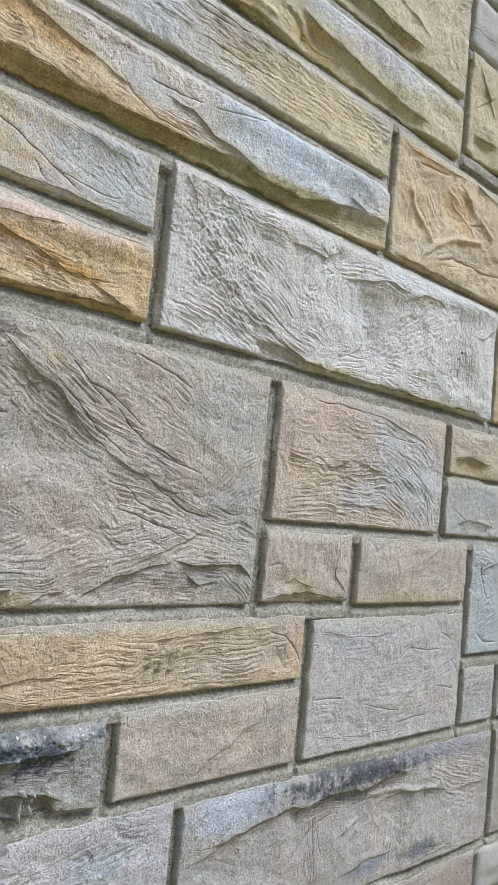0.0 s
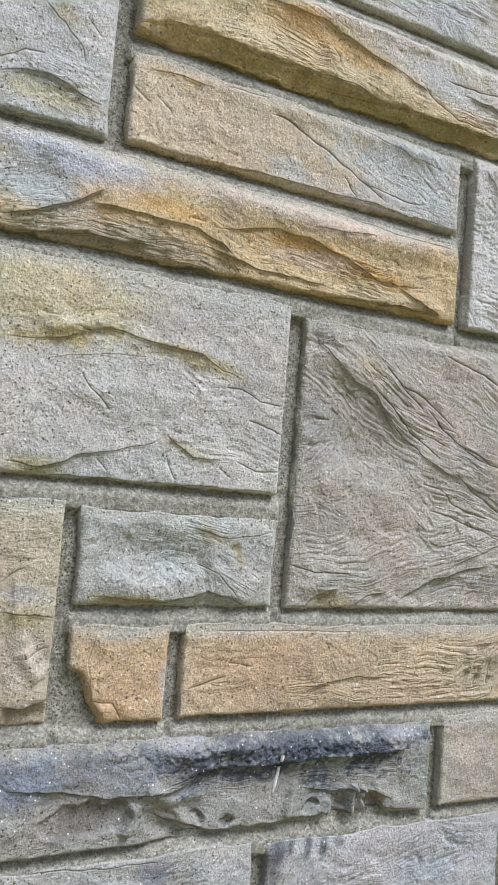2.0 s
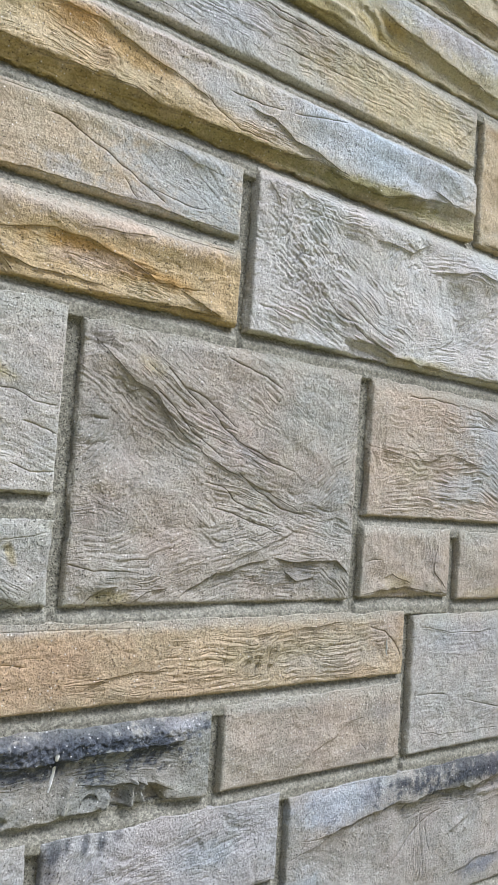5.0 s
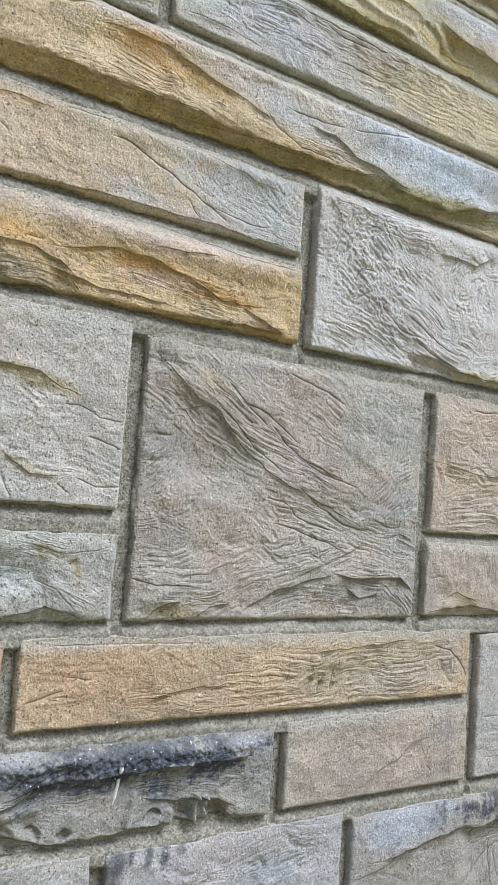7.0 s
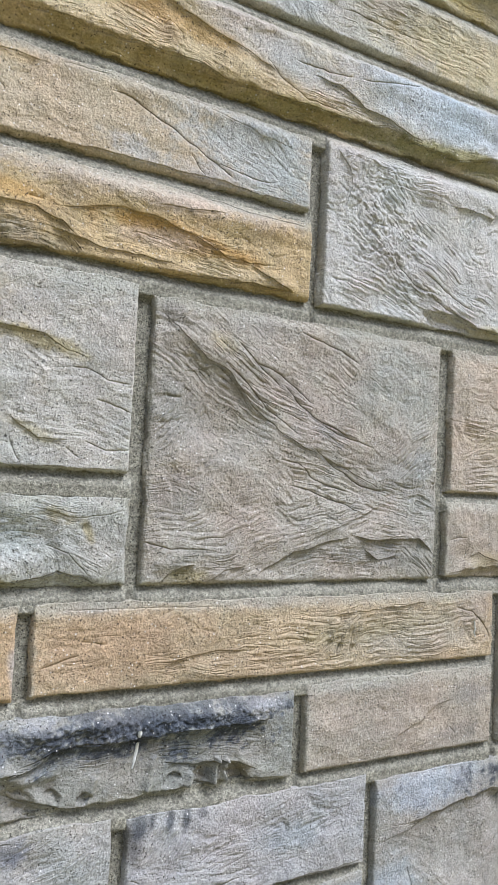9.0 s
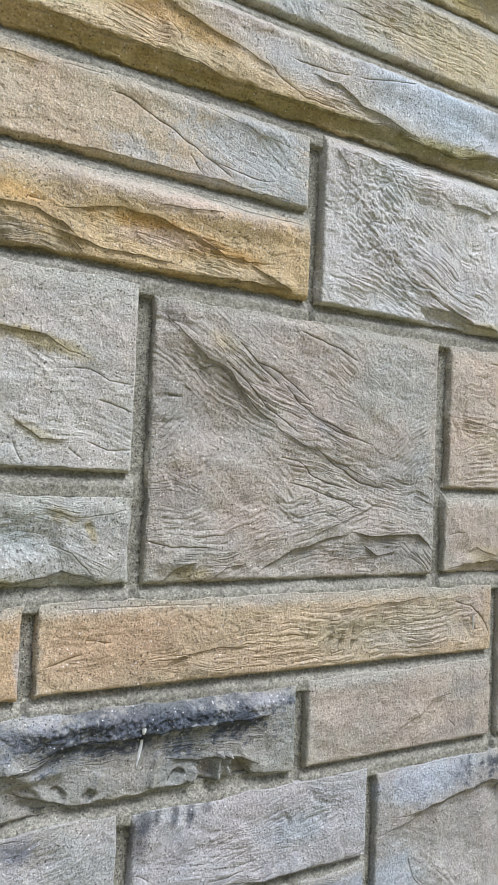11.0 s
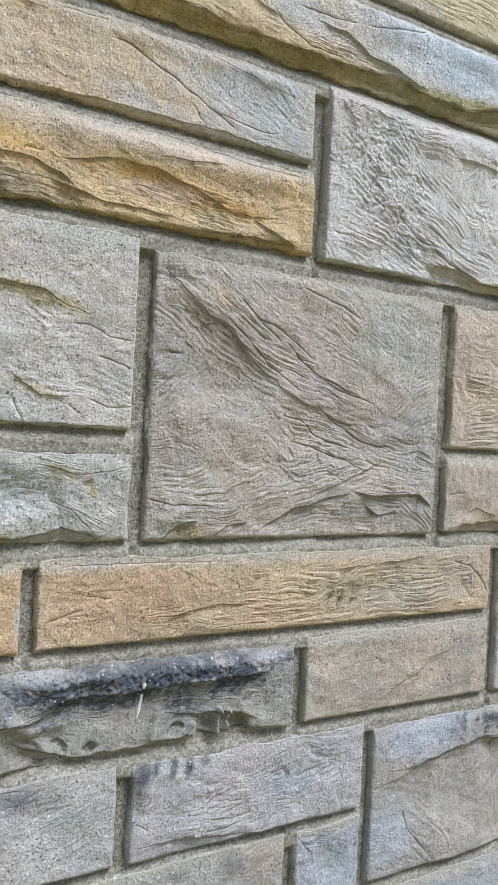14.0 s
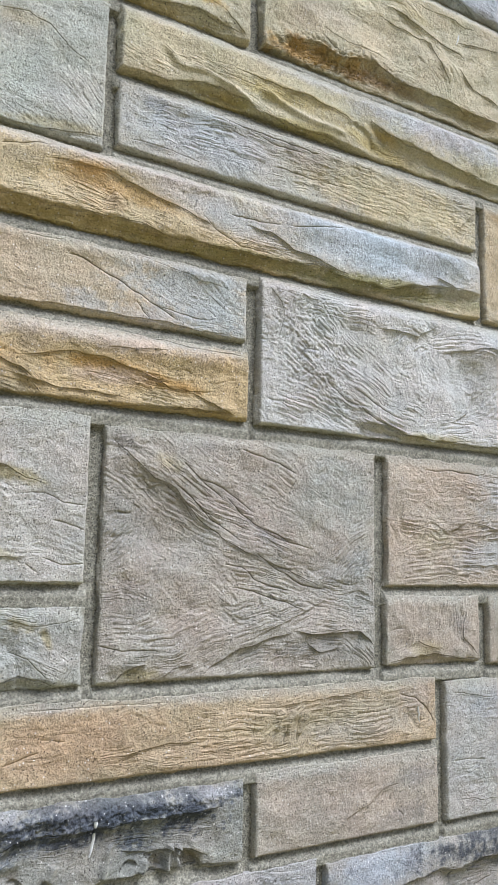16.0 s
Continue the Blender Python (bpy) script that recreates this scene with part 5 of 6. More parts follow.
stone("rugged golden-orange stone with grey-blue at its far end", -0.420, 0.195, 1.725, 1.817, (0.505, 0.385, 0.215), 23, lumps=0.006, wrinkle=0.6, proud=0.009, step=0.0013,
      forms=(fold((-0.126, 1.768), (-0.089, 1.771), (-0.043, 1.783), (0.007, 1.776), (0.045, 1.766), (0.076, 1.753), (0.108, 1.752), (0.149, 1.756), drop=0.0045, wide=0.0042, reach=0.077),
             fold((-0.125, 1.749), (-0.099, 1.741), (-0.066, 1.736), (-0.025, 1.735), (0.024, 1.735), drop=0.006, wide=0.0036, reach=0.066),
             fold((-0.058, 1.721), (0.011, 1.725), (0.070, 1.728), (0.125, 1.731), (0.184, 1.730), drop=0.009, wide=0.0132, reach=0.25),
             fold((-0.008, 1.789), (0.035, 1.796), (0.073, 1.799), drop=0.003, wide=0.003, reach=0.044),
             fold((0.108, 1.751), (0.141, 1.741), (0.175, 1.727), drop=0.0045, wide=0.0024, reach=0.044),
             groove((0.041, 1.815), (0.113, 1.810), (0.189, 1.811), deep=0.003, wide=0.0015),
             fold((-0.321, 1.735), (-0.287, 1.746), (-0.258, 1.759), (-0.225, 1.780), drop=0.006, wide=0.003, reach=0.066),
             fold((-0.248, 1.762), (-0.215, 1.764), (-0.182, 1.762), (-0.146, 1.759), drop=0.0045, wide=0.0024, reach=0.066),
             fold((-0.319, 1.722), (-0.270, 1.730), (-0.218, 1.735), (-0.162, 1.736), drop=0.0075, wide=0.0132, reach=0.25),
             fold((-0.164, 1.760), (-0.135, 1.762), (-0.109, 1.753), (-0.089, 1.740), drop=0.0053, wide=0.0024, reach=0.044),
             groove((-0.143, 1.771), (-0.126, 1.773), deep=0.005, wide=0.002),
             bulge(-0.285, 1.776, 0.020, 0.02, -0.005, -7),
             ridge((-0.129, 1.800), (0.005, 1.798), (0.181, 1.799), high=0.005, wide=0.014),),
      stain_shades=(stain_shade(-0.021, 1.772, 0.041, 0.009, (0.462, 0.263, 0.063), 0.8, -3, 0.6),
             stain_shade(0.068, 1.760, 0.061, 0.006, (0.378, 0.210, 0.053), 0.8, -7, 0.6),
             stain_shade(0.139, 1.731, 0.062, 0.006, (0.347, 0.252, 0.084), 0.7, -2, 0.5),
             stain_shade(0.027, 1.765, 0.112, 0.014, (0.473, 0.304, 0.116), 0.8, -7, 0.7),
             stain_shade(0.100, 1.800, 0.074, 0.012, (0.525, 0.347, 0.147), 0.6, -3, 0.5),
             stain_shade(0.010, 1.806, 0.230, 0.020, (0.490, 0.415, 0.345), 0.8, 1, 0.6),
             stain_shade(0.002, 1.759, 0.058, 0.012, (0.504, 0.399, 0.315), 0.7, 1, 0.5),
             stain_shade(-0.099, 1.786, 0.033, 0.012, (0.420, 0.326, 0.210), 0.6, 4, 0.5),
             stain_shade(-0.265, 1.803, 0.092, 0.028, (0.389, 0.420, 0.473), 0.9, -6, 0.3),
             stain_shade(-0.295, 1.770, 0.062, 0.032, (0.347, 0.378, 0.377), 0.9, -15, 0.3),
             # Dark grey-olive of the underside: shade put in as colour.
             stain_shade(-0.240, 1.736, 0.130, 0.018, (0.285, 0.262, 0.195), 0.75, 5, 0.7),
             stain_shade(-0.162, 1.776, 0.051, 0.012, (0.483, 0.304, 0.105), 0.7, -3, 0.5),
             stain_shade(-0.158, 1.731, 0.081, 0.014, (0.284, 0.252, 0.179), 0.6, 1, 0.5),
             stain_shade(0.088, 1.737, 0.090, 0.012, (0.483, 0.410, 0.273), 0.6, 0, 0.5),
             # Olive along the bottom edge, painted shade again.
             stain_shade(0.050, 1.719, 0.154, 0.006, (0.347, 0.294, 0.137), 0.5, 3, 0.5),),
      waves=(strand((-0.129, 1.761), (-0.105, 1.743), (-0.081, 1.724), half=0.016, amp=2.2, gap=0.0065),
             strand((0.024, 1.740), (0.084, 1.740), (0.166, 1.735), half=0.013, amp=1.9, gap=0.0065),
             strand((-0.048, 1.765), (0.022, 1.763), (0.116, 1.752), half=0.016, amp=1.6, gap=0.007),
             strand((-0.320, 1.732), (-0.246, 1.744), (-0.163, 1.744), half=0.016, amp=1.8, gap=0.007),
             ripple(-0.150, 1.734, 0.068, 0.016, -1, 1.65, 170),
             ripple(-0.296, 1.764, 0.028, 0.025, 12, 1.2, 120),
             ripple(-0.059, 1.753, 0.068, 0.03, -8, 0.83, 130),
             ripple(0.088, 1.737, 0.078, 0.02, 0, 0.9, 140),
             ripple(-0.270, 1.741, 0.051, 0.02, 8, 0.9, 140),
             strand((-0.058, 1.706), (0.011, 1.710), (0.070, 1.713), (0.125, 1.716), (0.184, 1.715), half=0.014, amp=1.5, gap=0.0065),
             strand((-0.319, 1.707), (-0.270, 1.715), (-0.218, 1.720), (-0.162, 1.721), half=0.014, amp=1.5, gap=0.0065),))
stone("long pale grey stone, heavily wrinkled, with a bulging end", 0.211, 0.991, 1.723, 1.927, (0.528, 0.511, 0.478), 24, lumps=0.006, proud=0.01, step=0.0011,
      forms=(fold((0.218, 1.920), (0.241, 1.896), (0.248, 1.877), (0.240, 1.836), drop=0.0016, wide=0.003, reach=0.066),
             fold((0.406, 1.886), (0.452, 1.888), (0.490, 1.886), (0.538, 1.910), drop=0.0042, wide=0.0024, reach=0.088),
             fold((0.531, 1.865), (0.584, 1.878), (0.640, 1.888), (0.703, 1.884), drop=0.0042, wide=0.003, reach=0.11),
             fold((0.674, 1.863), (0.734, 1.892), (0.785, 1.895), (0.813, 1.882), drop=0.0036, wide=0.0024, reach=0.088),
             bulge(0.600, 1.825, 0.056, 0.06, -0.008, -19),
             bulge(0.778, 1.825, 0.043, 0.05, 0.007, -29),
             fold((0.844, 1.731), (0.843, 1.800), (0.842, 1.869), (0.855, 1.913), drop=0.0048, wide=0.0048, reach=0.066),
             bulge(0.905, 1.832, 0.072, 0.04, 0.008, -66),
             fold((0.350, 1.741), (0.382, 1.742), (0.426, 1.742), (0.474, 1.732), (0.550, 1.728), (0.663, 1.729), (0.792, 1.727), (0.959, 1.729), drop=0.009, wide=0.0154, reach=0.25),
             groove((0.311, 1.805), (0.356, 1.772), (0.402, 1.752), (0.462, 1.734), deep=0.004, wide=0.002),
             groove((0.364, 1.790), (0.423, 1.765), (0.471, 1.752), deep=0.003, wide=0.0015),
             groove((0.224, 1.758), (0.242, 1.755), (0.257, 1.749), deep=0.003, wide=0.0015),
             groove((0.271, 1.816), (0.283, 1.834), (0.306, 1.837), deep=0.003, wide=0.0015),
             fold((0.547, 1.755), (0.598, 1.778), (0.621, 1.818), (0.624, 1.846), drop=0.003, wide=0.003, reach=0.088),
             fold((0.900, 1.862), (0.940, 1.861), (0.997, 1.900), drop=0.0036, wide=0.003, reach=0.066),
             ridge((0.557, 1.872), (0.751, 1.896), (0.994, 1.921), high=0.006, wide=0.018),
             ridge((0.211, 1.917), (0.348, 1.907), (0.526, 1.902), high=0.005, wide=0.018),
             crumple(0.298, 1.835, 0.092, 0.06, -50, 0.0040, 105.0),),
      stain_shades=(stain_shade(0.836, 1.787, 0.005, 0.0022, (0.055, 0.055, 0.050), 0.9, -14, 0.2),
             stain_shade(0.847, 1.801, 0.005, 0.0022, (0.055, 0.055, 0.050), 0.9, -14, 0.2),
             stain_shade(0.860, 1.813, 0.005, 0.0022, (0.055, 0.055, 0.050), 0.9, -7, 0.2),
             stain_shade(0.867, 1.825, 0.004, 0.0022, (0.055, 0.055, 0.050), 0.9, -8, 0.2),
             stain_shade(0.857, 1.783, 0.005, 0.0022, (0.055, 0.055, 0.050), 0.9, -14, 0.2),
             stain_shade(0.860, 1.852, 0.005, 0.0022, (0.055, 0.055, 0.050), 0.9, -7, 0.2),
             stain_shade(0.524, 1.840, 0.004, 0.0022, (0.055, 0.055, 0.050), 0.9, -11, 0.2),
             stain_shade(0.845, 1.777, 0.005, 0.0022, (0.055, 0.055, 0.050), 0.9, -14, 0.2),
             stain_shade(0.226, 1.859, 0.031, 0.014, (0.420, 0.395, 0.350), 0.75, -68, 0.4),
             # Olive-yellow along the underside: shade and bounced light painted in.
             stain_shade(0.527, 1.732, 0.089, 0.01, (0.396, 0.341, 0.187), 0.7, 1, 0.5),
             stain_shade(0.744, 1.889, 0.048, 0.01, (0.440, 0.396, 0.264), 0.6, 8, 0.5),
             stain_shade(0.766, 1.910, 0.215, 0.02, (0.473, 0.473, 0.462), 0.6, 2, 0.5),
             # The same painted underside shade, further along.
             stain_shade(0.786, 1.728, 0.175, 0.01, (0.363, 0.308, 0.143), 0.5, 1, 0.5),
             stain_shade(0.911, 1.823, 0.093, 0.03, (0.418, 0.385, 0.308), 0.5, -79, 0.5),
             stain_shade(0.418, 1.857, 0.074, 0.03, (0.440, 0.413, 0.352), 0.5, -5, 0.5),),
      waves=(strand((0.220, 1.920), (0.296, 1.912), (0.414, 1.909), half=0.03, amp=1.9, gap=0.0085),
             strand((0.252, 1.882), (0.340, 1.813), (0.423, 1.765), (0.523, 1.737), half=0.065, amp=2.3, gap=0.009),
             strand((0.231, 1.777), (0.318, 1.756), (0.414, 1.743), half=0.035, amp=2.4, gap=0.009),
             strand((0.454, 1.877), (0.501, 1.807), (0.546, 1.759), half=0.05, amp=1.1, gap=0.013),
             strand((0.485, 1.738), (0.630, 1.756), (0.824, 1.747), half=0.03, amp=1.8, gap=0.009),
             strand((0.616, 1.751), (0.712, 1.821), (0.804, 1.885), half=0.045, amp=1.4, gap=0.012),
             strand((0.835, 1.898), (0.878, 1.817), (0.886, 1.723), half=0.045, amp=1.6, gap=0.012),
             strand((0.480, 1.868), (0.610, 1.891), (0.768, 1.896), half=0.02, amp=1.4, gap=0.009),
             strand((0.350, 1.726), (0.382, 1.727), (0.426, 1.727), (0.474, 1.717), (0.550, 1.713), (0.663, 1.714), (0.792, 1.712), (0.959, 1.714), half=0.014, amp=1.5, gap=0.0065),))
stone("golden-brown stone", 1.005, 1.300, 1.723, 1.927, (0.440, 0.341, 0.209), 25)
stone("pale grey stone with olive shade painted on its underside", -0.600, -0.230, 1.830, 2.035, (0.451, 0.440, 0.413), 26,
      forms=(fold((-0.333, 1.858), (-0.310, 1.869), (-0.284, 1.868), (-0.257, 1.860), (-0.235, 1.854), drop=0.004, wide=0.0036, reach=0.066),
             fold((-0.330, 1.830), (-0.296, 1.830), (-0.265, 1.833), (-0.238, 1.830), drop=0.0075, wide=0.012, reach=0.25),
             fold((-0.301, 1.936), (-0.279, 1.922), (-0.261, 1.902), (-0.257, 1.887), drop=0.0018, wide=0.003, reach=0.066),
             groove((-0.259, 1.935), (-0.244, 1.918), deep=0.003, wide=0.0015),
             groove((-0.334, 1.872), (-0.311, 1.886), (-0.291, 1.887), deep=0.003, wide=0.0015),),
      # Olive of the shaded underside, laid on as colour.
      stain_shades=(stain_shade(-0.286, 1.852, 0.053, 0.014, (0.418, 0.363, 0.209), 0.7, -2, 0.5),
             stain_shade(-0.277, 1.931, 0.018, 0.012, (0.407, 0.352, 0.198), 0.6, -31, 0.5),
             stain_shade(-0.250, 1.897, 0.014, 0.012, (0.363, 0.407, 0.396), 0.5, -22, 0.5),),
      waves=(ripple(-0.270, 1.861, 0.037, 0.03, -17, 0.83, 140),))
stone("stone slab, yellow-tan fading to grey-green, with one long crack", -0.212, 0.191, 1.832, 1.921, (0.515, 0.425, 0.300), 27, wrinkle=0.3, lumps=0.0035, step=0.0013,
      forms=(groove((-0.066, 1.901), (-0.038, 1.900), (-0.000, 1.883), (0.038, 1.867), (0.066, 1.852), (0.091, 1.842), deep=0.0045, wide=0.0015),
             groove((0.031, 1.859), (0.039, 1.847), (0.049, 1.837), deep=0.003, wide=0.0015),
             groove((-0.110, 1.912), (-0.087, 1.914), (-0.064, 1.917), deep=0.0025, wide=0.0015),
             fold((0.005, 1.919), (0.043, 1.917), (0.075, 1.910), (0.125, 1.902), (0.177, 1.898), drop=0.0014, wide=0.0024, reach=0.088),
             groove((0.062, 1.855), (0.102, 1.852), (0.136, 1.851), deep=0.003, wide=0.0015),
             fold((-0.196, 1.905), (-0.161, 1.910), (-0.130, 1.907), drop=0.0024, wide=0.003, reach=0.066),
             groove((-0.208, 1.887), (-0.190, 1.876), deep=0.003, wide=0.0015),
             groove((-0.185, 1.886), (-0.169, 1.871), deep=0.003, wide=0.0015),
             ridge((-0.140, 1.923), (-0.003, 1.920), (0.176, 1.914), high=0.004, wide=0.015),
             fold((-0.132, 1.832), (-0.033, 1.836), (0.079, 1.836), (0.188, 1.834), drop=0.003, wide=0.0036, reach=0.033),),
      stain_shades=(stain_shade(0.120, 1.876, 0.125, 0.070, (0.428, 0.435, 0.418), 0.92, -9, 0.7),
             stain_shade(-0.030, 1.845, 0.040, 0.016, (0.440, 0.430, 0.430), 0.6, -5, 0.9),
             stain_shade(0.114, 1.913, 0.073, 0.012, (0.462, 0.473, 0.484), 0.7, -6, 0.5),
             stain_shade(0.100, 1.912, 0.014, 0.01, (0.341, 0.363, 0.363), 0.6, -5, 0.3),
             stain_shade(0.053, 1.838, 0.058, 0.014, (0.440, 0.407, 0.363), 0.6, -1, 0.5),
             stain_shade(-0.164, 1.910, 0.031, 0.01, (0.506, 0.374, 0.209), 0.6, -3, 0.5),
             stain_shade(-0.148, 1.933, 0.070, 0.012, (0.473, 0.418, 0.330), 0.6, 3, 0.5),),
      waves=(ripple(0.116, 1.854, 0.063, 0.035, -9, 0.9, 120),
             ripple(0.147, 1.883, 0.045, 0.04, -30, 0.75, 110),))
stone("long rugged stone, ochre at one end and pale blue at the other, its underside's olive shade painted in", -0.212, 0.629, 1.938, 2.038, (0.515, 0.412, 0.250), 28, lumps=0.005, wrinkle=0.5, proud=0.013, step=0.0013,
      forms=(fold((-0.226, 1.942), (-0.183, 1.952), (-0.135, 1.955), (-0.097, 1.953), (-0.043, 1.956), (0.013, 1.956), (0.074, 1.950), (0.130, 1.950), (0.259, 1.955), (0.309, 1.960), (0.361, 1.949), (0.416, 1.949), (0.486, 1.963), (0.560, 1.977), (0.642, 1.980), drop=0.0105, wide=0.0198, reach=0.25),
             fold((-0.108, 2.005), (-0.053, 2.012), (-0.009, 2.011), (0.038, 1.998), (0.087, 1.989), (0.121, 1.979), (0.156, 1.964), drop=0.0036, wide=0.0036, reach=0.066),
             groove((0.112, 1.992), (0.139, 1.972), (0.175, 1.959), (0.230, 1.960), deep=0.004, wide=0.002),
             fold((0.178, 1.992), (0.220, 1.989), (0.258, 1.973), (0.309, 1.964), (0.361, 1.955), drop=0.0057, wide=0.0036, reach=0.066),
             groove((0.155, 2.000), (0.200, 2.002), (0.238, 2.003), deep=0.003, wide=0.0015),
             groove((0.248, 2.004), (0.287, 2.009), (0.350, 2.026), deep=0.002, wide=0.0015),
             groove((0.548, 2.035), (0.574, 2.020), deep=0.003, wide=0.0015),
             fold((0.522, 1.986), (0.560, 1.980), (0.592, 1.968), drop=0.0036, wide=0.0024, reach=0.044),
             bulge(-0.004, 1.978, 0.012, 0.012, 0.005, 4),
             groove((-0.018, 1.978), (-0.008, 1.989), (0.008, 1.982), (0.010, 1.968), deep=0.002, wide=0.0015),
             groove((-0.148, 2.011), (-0.123, 2.017), (-0.090, 2.025), (-0.083, 2.030), deep=0.004, wide=0.002),
             ridge((-0.148, 2.010), (-0.010, 2.022), (0.154, 2.028), high=0.004, wide=0.014),
             ridge((0.228, 2.016), (0.404, 2.018), (0.613, 2.026), high=0.006, wide=0.02),
             fold((-0.005, 1.945), (0.033, 1.944), (0.073, 1.949), drop=0.003, wide=0.003, reach=0.044),),
      stain_shades=(stain_shade(0.105, 2.012, 0.110, 0.040, (0.500, 0.455, 0.410), 0.85, -10, 0.2),
             stain_shade(0.430, 2.018, 0.285, 0.085, (0.475, 0.520, 0.562), 0.97, 1, 0.15),
             stain_shade(0.004, 1.994, 0.115, 0.013, (0.525, 0.360, 0.160), 0.8, -7, 0.5),
             # Olive shade and ground bounce under the ridge, painted in over real yellow pigment.
             stain_shade(-0.050, 1.944, 0.170, 0.014, (0.370, 0.285, 0.110), 0.8, 0, 0.7),
             stain_shade(-0.083, 1.973, 0.071, 0.01, (0.495, 0.418, 0.275), 0.6, 4, 0.5),
             # Darker olive along the rest of the underside: shade put into the colour.
             stain_shade(0.190, 1.947, 0.160, 0.013, (0.295, 0.250, 0.100), 0.85, 3, 0.6),
             stain_shade(0.439, 1.953, 0.229, 0.015, (0.290, 0.262, 0.120), 0.9, 2, 0.6),
             stain_shade(0.165, 1.992, 0.075, 0.022, (0.440, 0.445, 0.430), 0.6, -14, 0.25),
             stain_shade(0.020, 2.034, 0.190, 0.020, (0.490, 0.435, 0.380), 0.8, 1, 0.6),
             stain_shade(0.386, 1.938, 0.089, 0.006, (0.242, 0.209, 0.099), 0.6, 9, 0.8),
             stain_shade(-0.002, 1.976, 0.016, 0.012, (0.450, 0.330, 0.200), 0.5, -16, 0.6),
             stain_shade(-0.034, 2.010, 0.029, 0.01, (0.506, 0.297, 0.088), 0.6, 1, 0.5),
             stain_shade(-0.117, 2.004, 0.034, 0.01, (0.517, 0.429, 0.297), 0.6, 8, 0.5),),
      waves=(strand((-0.146, 1.979), (-0.079, 1.984), (-0.014, 1.972), (0.088, 1.964), half=0.02, amp=2.0, gap=0.0075),
             strand((0.100, 1.977), (0.174, 1.963), (0.288, 1.964), half=0.014, amp=2.0, gap=0.006),
             strand((-0.108, 2.005), (-0.039, 2.013), (0.029, 2.007), half=0.014, amp=1.0, gap=0.008),
             ripple(-0.074, 1.954, 0.069, 0.022, 5, 1.05, 150),
             ripple(0.215, 1.964, 0.094, 0.02, 0, 0.98, 150),
             ripple(0.510, 1.957, 0.116, 0.016, 2, 0.9, 160),
             ripple(0.022, 1.956, 0.051, 0.016, -6, 1.12, 150),
             strand((-0.226, 1.927), (-0.183, 1.937), (-0.135, 1.940), (-0.097, 1.938), (-0.043, 1.941), (0.013, 1.941), (0.074, 1.935), (0.130, 1.935), (0.259, 1.940), (0.309, 1.945), (0.361, 1.934), (0.416, 1.934), (0.486, 1.948), (0.560, 1.962), (0.642, 1.965), half=0.014, amp=1.5, gap=0.0065),))
stone("tan-orange stone with crossing facets", 0.646, 1.250, 1.938, 2.142, (0.495, 0.402, 0.264), 29, lumps=0.007,
      forms=(groove((0.707, 2.111), (0.754, 2.113), (0.802, 2.123), deep=0.006, wide=0.002),
             fold((0.669, 2.124), (0.735, 2.123), (0.805, 2.128), (0.862, 2.130), drop=0.0042, wide=0.003, reach=0.066),
             ridge((0.722, 1.953), (0.763, 1.986), (0.822, 2.014), (0.925, 2.039), high=0.005, wide=0.005),
             ridge((0.763, 1.985), (0.737, 2.012), (0.705, 2.040), (0.690, 2.068), high=0.005, wide=0.006),
             ridge((0.834, 2.120), (0.878, 2.083), (0.955, 2.044), high=0.006, wide=0.007),
             groove((0.776, 1.961), (0.826, 1.982), (0.923, 1.982), (1.005, 1.996), deep=0.006, wide=0.002),
             groove((0.863, 2.053), (0.911, 2.065), deep=0.005, wide=0.002),
             bulge(0.805, 2.064, 0.024, 0.03, -0.007, -60),
             bulge(0.671, 2.019, 0.040, 0.03, -0.004, -76),
             fold((0.650, 1.945), (0.727, 1.942), (0.814, 1.942), (0.929, 1.937), drop=0.0075, wide=0.012, reach=0.25),
             fold((0.880, 2.136), (0.922, 2.130), (0.987, 2.120), drop=0.0054, wide=0.003, reach=0.066),),
      stain_shades=(stain_shade(0.833, 2.072, 0.061, 0.04, (0.528, 0.385, 0.187), 0.7, -37, 0.5),
             stain_shade(0.737, 2.123, 0.079, 0.01, (0.484, 0.308, 0.132), 0.6, -2, 0.5),
             stain_shade(0.800, 1.982, 0.163, 0.012, (0.462, 0.418, 0.341), 0.6, 11, 0.5),),
      waves=(strand((0.667, 2.112), (0.717, 2.073), (0.766, 2.027), (0.801, 2.003), half=0.03, amp=1.5, gap=0.016),
             strand((0.797, 2.119), (0.858, 2.087), (0.944, 2.046), half=0.04, amp=1.7, gap=0.016),
             strand((0.728, 1.938), (0.828, 1.971), (0.964, 1.983), half=0.03, amp=1.3, gap=0.012),))
